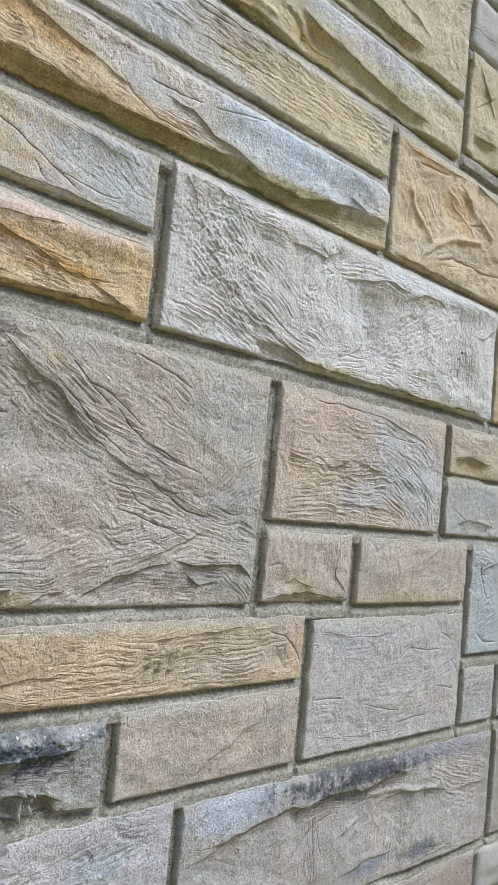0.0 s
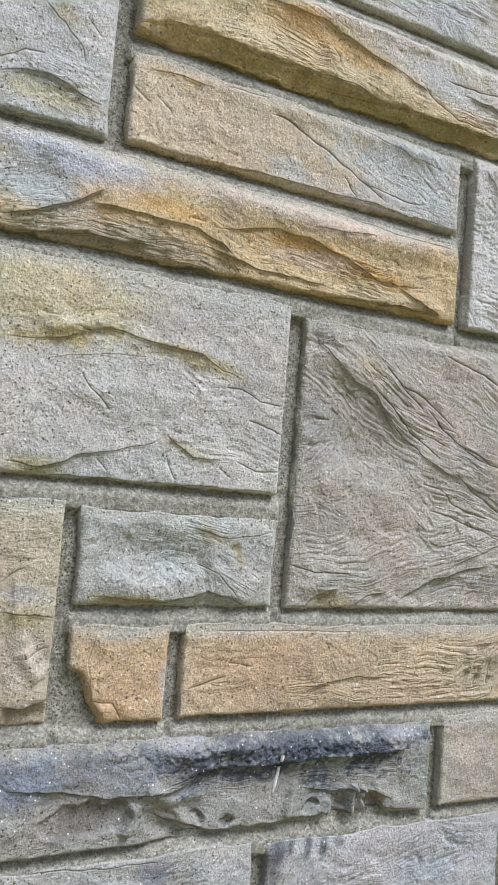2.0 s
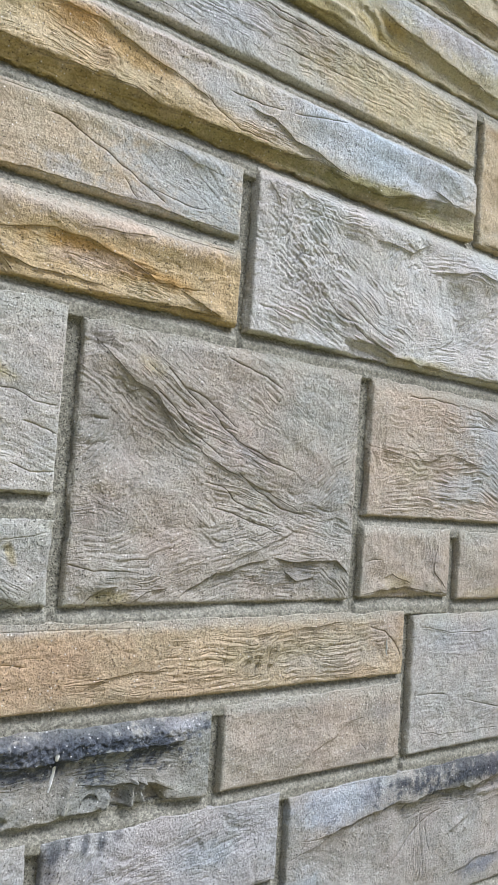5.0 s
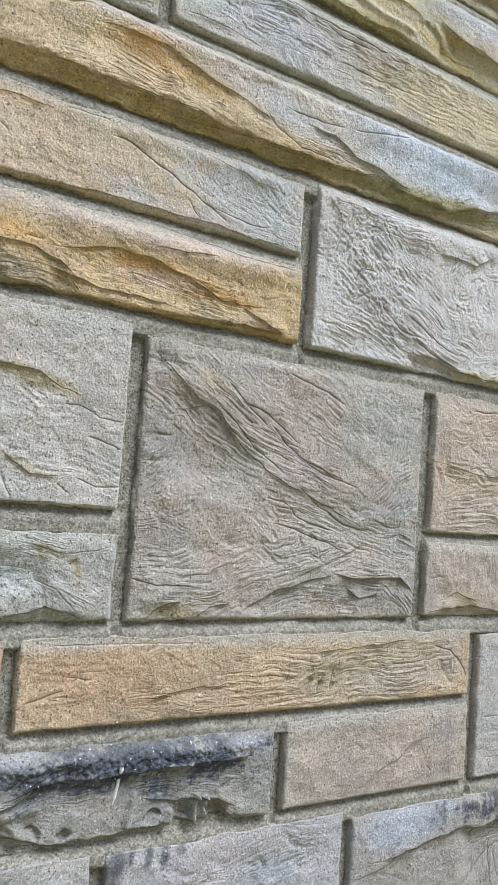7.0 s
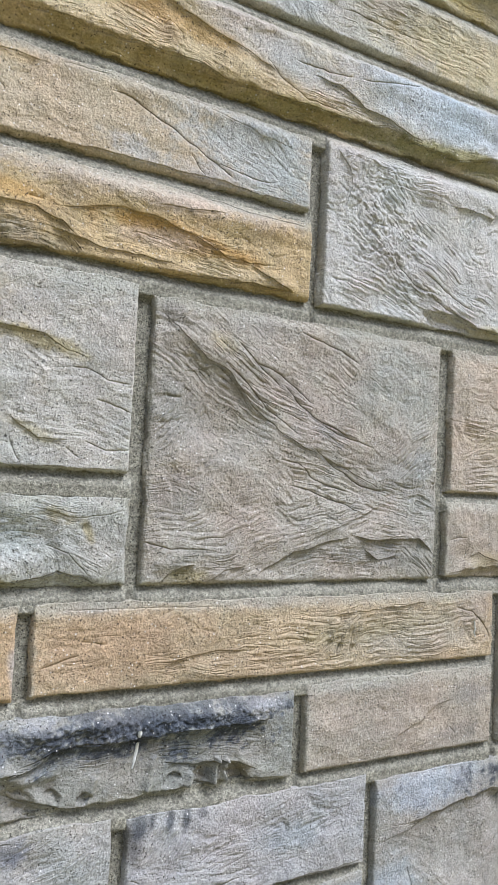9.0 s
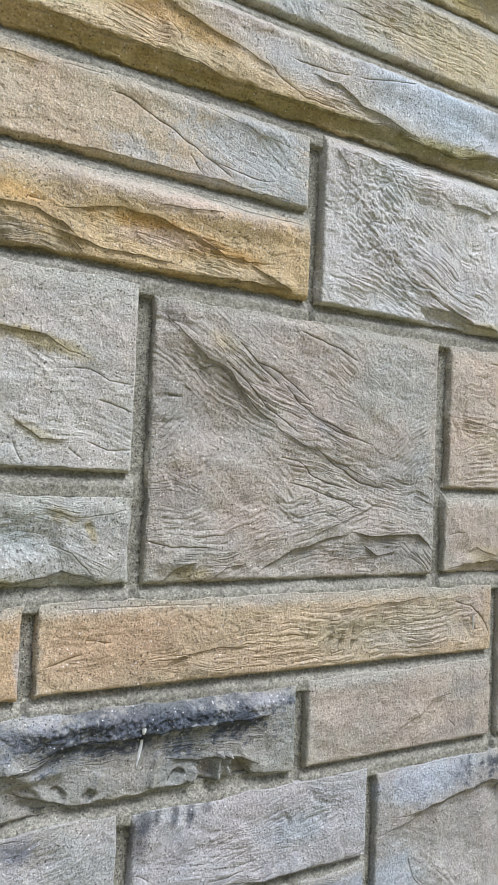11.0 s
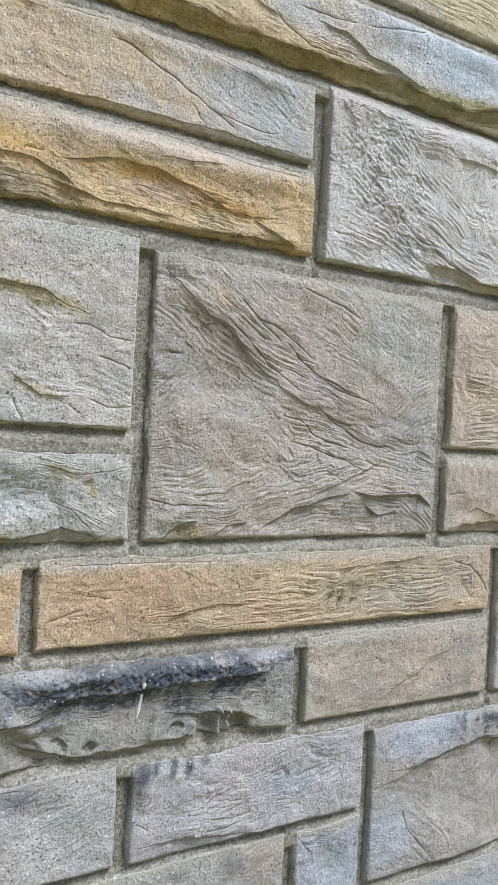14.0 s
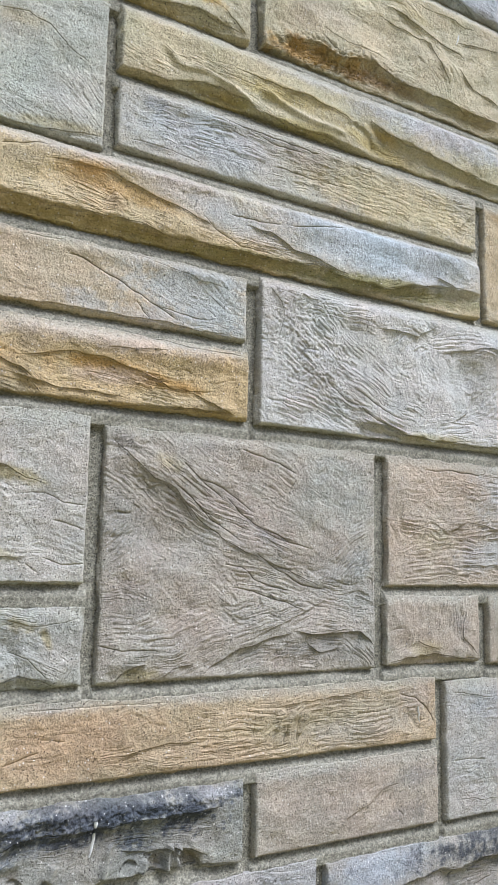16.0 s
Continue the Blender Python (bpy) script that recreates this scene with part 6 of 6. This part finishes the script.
stone("pale green-grey stone", -0.420, -0.021, 2.046, 2.245, (0.450, 0.450, 0.390), 30, wrinkle=0.5,
      forms=(fold((-0.164, 2.183), (-0.124, 2.191), (-0.095, 2.184), (-0.072, 2.163), (-0.042, 2.152), drop=0.0024, wide=0.0036, reach=0.11),
             fold((-0.152, 2.047), (-0.112, 2.047), (-0.064, 2.053), (-0.020, 2.059), drop=0.0032, wide=0.0036, reach=0.044),
             groove((-0.053, 2.109), (-0.037, 2.092), deep=0.003, wide=0.0015),
             groove((-0.047, 2.123), (-0.025, 2.101), deep=0.003, wide=0.0015),),
      stain_shades=(stain_shade(-0.130, 2.181, 0.040, 0.012, (0.418, 0.374, 0.253), 0.6, 6, 0.5),
             stain_shade(-0.067, 2.104, 0.044, 0.04, (0.440, 0.440, 0.407), 0.5, -14, 0.5),
             # Olive strip along the base: the underside's shade as colour.
             stain_shade(-0.086, 2.058, 0.076, 0.008, (0.363, 0.308, 0.143), 0.5, 6, 0.5),),
      waves=(ripple(-0.053, 2.102, 0.041, 0.05, -40, 0.98, 120),
             ripple(-0.120, 2.072, 0.037, 0.03, -20, 0.6, 120),))
stone("long stone with wood-like grain, blue-grey turning yellow", -0.004, 0.629, 2.055, 2.146, (0.451, 0.429, 0.363), 31,
      forms=(fold((0.055, 2.117), (0.097, 2.116), (0.150, 2.126), (0.196, 2.120), drop=0.0018, wide=0.003, reach=0.066),
             groove((0.122, 2.141), (0.177, 2.135), (0.235, 2.124), (0.285, 2.127), deep=0.003, wide=0.0015),
             groove((0.177, 2.135), (0.244, 2.132), (0.316, 2.133), deep=0.003, wide=0.0015),
             groove((0.226, 2.091), (0.285, 2.092), (0.371, 2.095), deep=0.003, wide=0.0015),
             fold((0.010, 2.070), (0.066, 2.069), (0.117, 2.066), drop=0.0024, wide=0.003, reach=0.044),
             fold((0.575, 2.070), (0.602, 2.097), (0.627, 2.124), drop=0.0024, wide=0.003, reach=0.044),
             ridge((0.005, 2.139), (0.195, 2.142), (0.617, 2.151), high=0.004, wide=0.012),),
      stain_shades=(stain_shade(0.122, 2.101, 0.141, 0.055, (0.448, 0.452, 0.452), 0.9, -2, 0.5),
             stain_shade(0.468, 2.096, 0.234, 0.06, (0.539, 0.462, 0.286), 0.9, -2, 0.5),
             stain_shade(0.286, 2.123, 0.071, 0.016, (0.308, 0.275, 0.253), 0.45, 6, 0.9),
             stain_shade(0.046, 2.125, 0.019, 0.012, (0.308, 0.319, 0.330), 0.5, -2, 0.5),),
      waves=(strand((0.003, 2.115), (0.150, 2.118), (0.306, 2.116), (0.463, 2.112), half=0.04, amp=2.3, gap=0.0085),
             strand((0.178, 2.098), (0.349, 2.098), (0.657, 2.091), half=0.035, amp=2.0, gap=0.009),
             strand((0.305, 2.134), (0.463, 2.131), (0.658, 2.132), half=0.03, amp=1.4, gap=0.01),))
stone("long faceted stone, yellow at one end, pale lilac-grey at the other", -0.005, 0.823, 2.160, 2.252, (0.506, 0.451, 0.308), 32, lumps=0.005, proud=0.01, wrinkle=0.5,
      forms=(fold((-0.015, 2.156), (0.028, 2.164), (0.061, 2.164), (0.094, 2.171), (0.138, 2.179), (0.175, 2.173), (0.204, 2.164), (0.263, 2.160), (0.315, 2.163), (0.376, 2.156), drop=0.0083, wide=0.012, reach=0.25),
             ridge((0.049, 2.213), (0.076, 2.191), (0.120, 2.193), (0.156, 2.186), (0.194, 2.169), high=0.005, wide=0.004),
             ridge((0.198, 2.202), (0.263, 2.183), (0.315, 2.178), (0.361, 2.175), high=0.005, wide=0.005),
             dent(0.139, 2.165, 0.036, 0.01, 0.004, 7),
             fold((0.388, 2.222), (0.433, 2.199), (0.500, 2.191), (0.577, 2.185), (0.660, 2.179), (0.733, 2.178), drop=0.0105, wide=0.0132, reach=0.25),
             fold((0.164, 2.217), (0.212, 2.211), (0.283, 2.212), (0.336, 2.208), (0.370, 2.201), drop=0.0047, wide=0.003, reach=0.066),
             fold((0.049, 2.213), (0.076, 2.195), (0.119, 2.195), drop=0.0035, wide=0.003, reach=0.044),
             bulge(0.573, 2.237, 0.134, 0.03, 0.005, 1),
             dent(0.386, 2.186, 0.031, 0.012, 0.004, -22),),
      # Olive in the pockets below the ridges: their shade painted as colour.
      stain_shades=(stain_shade(0.144, 2.164, 0.047, 0.01, (0.341, 0.297, 0.121), 0.8, 6, 0.4),
             stain_shade(0.285, 2.165, 0.072, 0.009, (0.385, 0.319, 0.132), 0.7, 1, 0.5),
             stain_shade(0.276, 2.210, 0.108, 0.008, (0.473, 0.374, 0.176), 0.7, -3, 0.5),
             stain_shade(0.427, 2.197, 0.042, 0.008, (0.484, 0.352, 0.132), 0.7, -12, 0.4),
             stain_shade(0.156, 2.219, 0.170, 0.026, (0.484, 0.429, 0.275), 0.6, 2, 0.5),
             stain_shade(0.558, 2.241, 0.204, 0.045, (0.484, 0.479, 0.490), 0.95, 1, 0.5),
             stain_shade(0.234, 2.199, 0.080, 0.014, (0.462, 0.374, 0.154), 0.7, -1, 0.5),
             # Yellow-olive of the lower underside, shade and bounced light put into the colour.
             stain_shade(0.424, 2.175, 0.102, 0.014, (0.418, 0.341, 0.143), 0.8, -9, 0.5),
             stain_shade(0.306, 2.243, 0.098, 0.012, (0.484, 0.451, 0.418), 0.7, 3, 0.5),
             stain_shade(0.141, 2.167, 0.063, 0.01, (0.396, 0.319, 0.132), 0.7, -4, 0.5),),
      waves=(strand((-0.011, 2.201), (0.026, 2.187), (0.085, 2.179), half=0.02, amp=1.3, gap=0.008),
             strand((0.058, 2.209), (0.110, 2.204), (0.174, 2.196), half=0.015, amp=1.8, gap=0.0065),
             strand((0.175, 2.177), (0.223, 2.164), (0.263, 2.165), half=0.012, amp=1.9, gap=0.006),
             strand((0.347, 2.189), (0.404, 2.175), (0.500, 2.172), half=0.015, amp=1.4, gap=0.007),
             strand((0.084, 2.202), (0.193, 2.206), (0.304, 2.197), half=0.015, amp=1.2, gap=0.008),
             strand((-0.015, 2.141), (0.028, 2.149), (0.061, 2.149), (0.094, 2.156), (0.138, 2.164), (0.175, 2.158), (0.204, 2.149), (0.263, 2.145), (0.315, 2.148), (0.376, 2.141), half=0.014, amp=1.5, gap=0.0065),
             strand((0.388, 2.207), (0.433, 2.184), (0.500, 2.176), (0.577, 2.170), (0.660, 2.164), (0.733, 2.163), half=0.014, amp=1.5, gap=0.0065),))
stone("yellow-tan stone with steep facets", 0.846, 1.250, 2.185, 2.368, (0.462, 0.396, 0.264), 33,
      forms=(fold((0.858, 2.222), (0.888, 2.219), (0.949, 2.227), drop=0.0075, wide=0.012, reach=0.25),
             fold((0.862, 2.266), (0.898, 2.292), (0.936, 2.320), drop=0.0036, wide=0.003, reach=0.088),
             fold((0.869, 2.354), (0.895, 2.312), (0.943, 2.268), drop=0.0048, wide=0.003, reach=0.088),),
      waves=(ripple(0.910, 2.211, 0.042, 0.04, -7, 1.12, 130),))
stone("ochre-yellow stone with an orange seam", -0.420, 0.187, 2.264, 2.358, (0.484, 0.429, 0.297), 34, proud=0.01,
      forms=(fold((-0.066, 2.277), (-0.019, 2.270), (0.038, 2.271), (0.097, 2.281), (0.181, 2.272), drop=0.009, wide=0.0154, reach=0.25),
             fold((0.018, 2.321), (0.061, 2.316), (0.096, 2.306), (0.133, 2.300), drop=0.0042, wide=0.003, reach=0.066),
             fold((0.133, 2.300), (0.161, 2.286), (0.181, 2.268), drop=0.003, wide=0.003, reach=0.044),),
      stain_shades=(stain_shade(0.092, 2.308, 0.058, 0.01, (0.517, 0.319, 0.077), 0.85, -9, 0.5),
             # Ochre-olive underside, shade and ground bounce put into the colour.
             stain_shade(0.049, 2.264, 0.131, 0.012, (0.418, 0.341, 0.154), 0.7, -2, 0.5),),
      waves=(strand((-0.066, 2.262), (-0.019, 2.255), (0.038, 2.256), (0.097, 2.266), (0.181, 2.257), half=0.014, amp=1.5, gap=0.0065),))
stone("broad tan stone with a rough brown foot and diagonal facets", 0.206, 0.823, 2.270, 2.474, (0.495, 0.438, 0.305), 35, lumps=0.006, proud=0.01,
      forms=(fold((0.215, 2.286), (0.250, 2.298), (0.302, 2.303), (0.346, 2.297), (0.403, 2.310), (0.464, 2.298), (0.540, 2.298), (0.621, 2.293), (0.711, 2.296), drop=0.0105, wide=0.0154, reach=0.25),
             fold((0.415, 2.420), (0.464, 2.416), (0.515, 2.406), (0.569, 2.395), (0.610, 2.385), drop=0.0042, wide=0.003, reach=0.066),
             fold((0.403, 2.399), (0.464, 2.390), (0.528, 2.390), (0.554, 2.347), (0.580, 2.315), drop=0.0036, wide=0.003, reach=0.088),
             fold((0.582, 2.368), (0.623, 2.341), (0.680, 2.329), (0.712, 2.318), drop=0.0048, wide=0.003, reach=0.066),
             fold((0.302, 2.336), (0.368, 2.325), (0.451, 2.328), drop=0.0024, wide=0.003, reach=0.088),
             fold((0.583, 2.412), (0.654, 2.424), (0.717, 2.432), drop=0.0036, wide=0.003, reach=0.066),
             fold((0.344, 2.464), (0.439, 2.446), (0.543, 2.449), (0.669, 2.447), drop=0.0018, wide=0.003, reach=0.066),
             groove((0.302, 2.327), (0.346, 2.302), deep=0.003, wide=0.0015),
             crumple(0.330, 2.292, 0.130, 0.024, 5, 0.009, 85.0),),
      stain_shades=(stain_shade(0.264, 2.283, 0.057, 0.01, (0.330, 0.198, 0.066), 0.75, 7, 0.9),
             stain_shade(0.353, 2.282, 0.058, 0.009, (0.264, 0.176, 0.077), 0.7, 3, 0.9),
             stain_shade(0.300, 2.290, 0.110, 0.020, (0.420, 0.270, 0.095), 0.85, 4, 1.1),
             stain_shade(0.430, 2.289, 0.097, 0.012, (0.330, 0.220, 0.099), 0.7, 1, 0.7),
             stain_shade(0.491, 2.426, 0.045, 0.012, (0.495, 0.407, 0.220), 0.6, -7, 0.5),
             # Olive below the long fold: shaded underside put in as colour.
             stain_shade(0.623, 2.289, 0.096, 0.012, (0.396, 0.319, 0.154), 0.6, -4, 0.5),
             stain_shade(0.302, 2.375, 0.075, 0.06, (0.495, 0.424, 0.330), 0.6, -0, 0.5),),
      waves=(strand((0.210, 2.281), (0.281, 2.288), (0.369, 2.291), (0.476, 2.292), half=0.02, amp=2.5, gap=0.0075),
             strand((0.333, 2.463), (0.464, 2.457), (0.583, 2.450), half=0.03, amp=1.0, gap=0.01),
             strand((0.509, 2.387), (0.561, 2.339), (0.593, 2.283), half=0.045, amp=1.5, gap=0.015),
             strand((0.369, 2.285), (0.514, 2.289), (0.708, 2.290), half=0.016, amp=2.1, gap=0.007),
             strand((0.452, 2.441), (0.529, 2.411), (0.624, 2.390), half=0.02, amp=1.4, gap=0.009),
             ripple(0.306, 2.283, 0.086, 0.016, 5, 1.8, 150),
             ripple(0.442, 2.446, 0.075, 0.03, -6, 0.75, 140),
             ripple(0.455, 2.313, 0.086, 0.02, -2, 0.9, 140),
             strand((0.215, 2.271), (0.250, 2.283), (0.302, 2.288), (0.346, 2.282), (0.403, 2.295), (0.464, 2.283), (0.540, 2.283), (0.621, 2.278), (0.711, 2.281), half=0.014, amp=1.5, gap=0.0065),))
stone("pale grey stone", -0.220, 0.187, 2.372, 2.474, (0.440, 0.435, 0.407), 36,
      forms=(fold((0.121, 2.366), (0.158, 2.371), (0.185, 2.370), drop=0.0075, wide=0.012, reach=0.25),))
stone("yellow-grey stone with a rounded end", 0.130, 0.531, 2.488, 2.570, (0.462, 0.429, 0.341), 37, rim=0.014,
      forms=(fold((0.332, 2.478), (0.391, 2.476), (0.452, 2.473), (0.510, 2.472), drop=0.009, wide=0.0132, reach=0.25),),
      # Olive underside of the rounded stone, its shade painted on.
      stain_shades=(stain_shade(0.423, 2.471, 0.091, 0.012, (0.363, 0.308, 0.143), 0.7, -2, 0.5),))
stone("pale blue-grey stone", 0.544, 0.950, 2.488, 2.570, (0.440, 0.451, 0.473), 38, rim=0.01,
      forms=(fold((0.543, 2.493), (0.599, 2.495), (0.670, 2.481), (0.719, 2.480), drop=0.0075, wide=0.012, reach=0.25),
             groove((0.644, 2.560), (0.687, 2.522), deep=0.003, wide=0.0015),),
      waves=(ripple(0.623, 2.533, 0.079, 0.04, -3, 0.83, 130),))
stone("grey-green stone", 0.630, 1.040, 2.585, 2.680, (0.440, 0.435, 0.396), 39,
      forms=(fold((0.629, 2.579), (0.674, 2.580), (0.720, 2.577), drop=0.0075, wide=0.012, reach=0.25),))
stone("blue-grey stone", 0.220, 0.615, 2.585, 2.680, (0.407, 0.418, 0.440), 40)
stone("brown-grey stone block", 1.100, 1.400, 0.962, 1.156, (0.328, 0.309, 0.264), 41)
stone("grey stone", 1.094, 1.300, 1.178, 1.276, (0.389, 0.385, 0.375), 42)
stone("tan stone", -0.620, -0.436, 1.725, 1.817, (0.452, 0.383, 0.268), 43)
stone("grey-blue stone", 0.328, 0.620, 0.845, 0.947, (0.355, 0.364, 0.364), 44)
stone("brown-pink stone", 0.635, 1.050, 0.845, 0.947, (0.328, 0.273, 0.237), 45,
      stain_shades=(stain_shade(0.756, 0.969, 0.052, 0.02, (0.091, 0.098, 0.114), 0.6, -3, 0.5),
             stain_shade(1.091, 0.899, 0.061, 0.03, (0.228, 0.200, 0.182), 0.6, -8, 0.5),))


# ---- the courses that go on beyond the near part of the wall: plain stones of the same kind ----
X_LEFT, X_RIGHT, Z_TOP = -1.45, 2.70, 3.12
LEVELS = [0.01 + 0.105 * k for k in range(9)] + [0.950, 1.056, 1.171, 1.286, 1.389, 1.505, 1.612, 1.717, 1.825, 1.932, 2.048,
                                               2.154, 2.260, 2.368, 2.481, 2.579] + [2.684 + 0.107 * k for k in range(5)]
TONES = ((0.385, 0.375, 0.345), (0.37, 0.335, 0.275), (0.43, 0.365, 0.255), (0.44, 0.385, 0.24),
         (0.435, 0.372, 0.305), (0.385, 0.375, 0.345), (0.38, 0.39, 0.40), (0.47, 0.42, 0.32))
dice = random.Random(8)
seed = 100
near = list(LAID)
for low, high in zip(LEVELS, LEVELS[1:]):
    taken = sorted((x0 - 0.008, x1 + 0.008) for x0, x1, z0, z1 in near if z0 < high - 0.03 and z1 > low + 0.03)
    x = X_LEFT
    for a, b in taken + [(X_RIGHT, X_RIGHT)]:
        while a - x > 0.06:
            wide = dice.choice((0.2, 0.3, 0.4, 0.4, 0.6))
            if a - x < wide + 0.12:
                wide = a - x
            seed += 1
            stone("", x + 0.008, x + wide - 0.008, low + 0.008, high - 0.007, dice.choice(TONES), seed, step=0.009,
                  forms=(fold((x, low + 0.04), (x + wide * 0.5, low + 0.05), (x + wide, low + 0.03), drop=0.006),))
            x += wide
        x = max(x, b)

# ---- the mortar: struck back under each stone, smeared flush over the top of the one below ----
gx = np.concatenate([np.arange(X_LEFT, -0.62, 0.012), np.arange(-0.62, 1.30, 0.0022), np.arange(1.30, X_RIGHT + 0.01, 0.012)])
gz = np.concatenate([np.arange(-0.05, 0.90, 0.012), np.arange(0.90, 2.72, 0.0022), np.arange(2.72, Z_TOP + 0.01, 0.012)])
GX, GZ = np.meshgrid(gx, gz)
bed = np.full(GX.shape, 0.0046)
porous = np.ones(GX.shape)
for x0, x1, z0, z1 in LAID:
    for far, below, most in ((0.004, -0.003, -0.0034), (0.011, 0.004, 0.0030)):
        i0, i1 = np.searchsorted(gx, (x0 - far, x1 + far))
        k0, k1 = np.searchsorted(gz, (z0 - 0.027, z0 - below))
        bed[k0:k1, i0:i1] = np.minimum(bed[k0:k1, i0:i1], np.clip(0.0058 - (z0 - gz[k0:k1, None]) / 0.013 * 0.0092, most, 0.0058))
        porous[k0:k1, i0:i1] = 0.0
bed = bed + 0.0008 * fbm(GX * 24, GZ * 24, 501, 3) + 0.0005 * fbm(GX * 110, GZ * 110, 502, 3, 0.7)
hidden = np.zeros(GX.shape, bool)
for box in LAID:
    if box in BROKEN:
        continue
    x0, x1, z0, z1 = box
    i0, i1 = np.searchsorted(gx, (x0 + 0.007, x1 - 0.007))
    k0, k1 = np.searchsorted(gz, (z0 + 0.007, z1 - 0.010))
    hidden[k0:k1, i0:i1] = True
bed[hidden] = 0.024
outer = np.zeros(GX.shape, bool)
outer[0], outer[-1], outer[:, 0], outer[:, -1] = True, True, True, True
bed[outer] = 0.30
bed = bed - porous * 0.0016 * np.abs(fbm(GX * 210, GZ * 210, 503, 2, 0.7))
me = grid_mesh("mortar", np.stack([GX, bed, GZ], axis=-1), (("porous", "FLOAT", porous),), left_out=hidden)
me.materials.append(MORTAR)
part("mortar", me, wall, "grey-olive sandy mortar")

# ---- the solid body of the wall behind its facing ----
bm = bmesh.new()
bmesh.ops.create_cube(bm, size=1.0)
for v in bm.verts:
    v.co = (X_LEFT + 0.004 if v.co.x < 0 else X_RIGHT - 0.004, 0.05 if v.co.y < 0 else 0.32, -0.05 if v.co.z < 0 else Z_TOP - 0.010)
bmesh.ops.bevel(bm, geom=list(bm.edges), offset=0.004, segments=2, affect="EDGES")
me = bpy.data.meshes.new("wall_body")
bm.to_mesh(me)
bm.free()
me.materials.append(MORTAR)
part("wall_body", me, wall, "plain plastered back of the wall")


# ---- dried white drips on three stones ----
def drip_material():
    m, n, l = nodes_of("dried_white_paint")
    bsdf = n["Principled BSDF"]
    spots = node(n, "ShaderNodeTexNoise", Scale=700.0, Detail=3.0)
    l.new(n.new("ShaderNodeTexCoord").outputs["Object"], spots.inputs["Vector"])
    l.new(mix(n, l, "MIX", spots.outputs["Fac"], (0.66, 0.65, 0.62, 1), (0.86, 0.86, 0.84, 1)), bsdf.inputs["Base Color"])
    bsdf.inputs["Roughness"].default_value = 0.7
    return m


WHITE = drip_material()


def drip(host, pts, wide):
    """A thin raised run of dried paint that follows the face of its stone."""
    face = np.empty(len(host.data.vertices) * 3, np.float32)
    host.data.vertices.foreach_get("co", face)
    face = face.reshape(-1, 3)
    bm = bmesh.new()
    rows = []
    for k in range(13):
        t = k / 12 * (len(pts) - 1)
        i = min(int(t), len(pts) - 2)
        x = pts[i][0] + (t - i) * (pts[i + 1][0] - pts[i][0])
        z = pts[i][1] + (t - i) * (pts[i + 1][1] - pts[i][1])
        half = wide * (0.35 + 0.65 * math.sin(math.pi * min(1, 0.12 + k / 13)) + 0.2 * noise.noise((x * 300, z * 300, 0)))
        row = []
        for off, up in ((-1, -0.0006), (-0.6, 0.0007), (0, 0.0012), (0.6, 0.0007), (1, -0.0006)):
            d = (face[:, 0] - x - off * half) ** 2 + (face[:, 2] - z) ** 2
            row.append(bm.verts.new((x + off * half, face[np.argsort(d)[:4], 1].min() - up, z)))
        rows.append(row)
    for a, b in zip(rows, rows[1:]):
        for p, q, r2, s2 in zip(a, a[1:], b[1:], b):
            bm.faces.new((p, s2, r2, q)).smooth = True
    me = bpy.data.meshes.new("drip")
    bm.to_mesh(me)
    bm.free()
    me.materials.append(WHITE)
    return part("drip", me, host, "dried white paint drip")


drip(BY_SEED[6], ((0.005, 1.254), (0.0055, 1.250), (0.005, 1.246)), 0.0026)
drip(BY_SEED[6], ((0.007, 1.240), (0.0072, 1.232), (0.0055, 1.223), (0.0028, 1.213)), 0.0021)
drip(BY_SEED[12], ((0.488, 1.342), (0.490, 1.331), (0.492, 1.320)), 0.0012)
drip(BY_SEED[35], ((0.594, 2.430), (0.592, 2.420), (0.587, 2.409)), 0.0014)
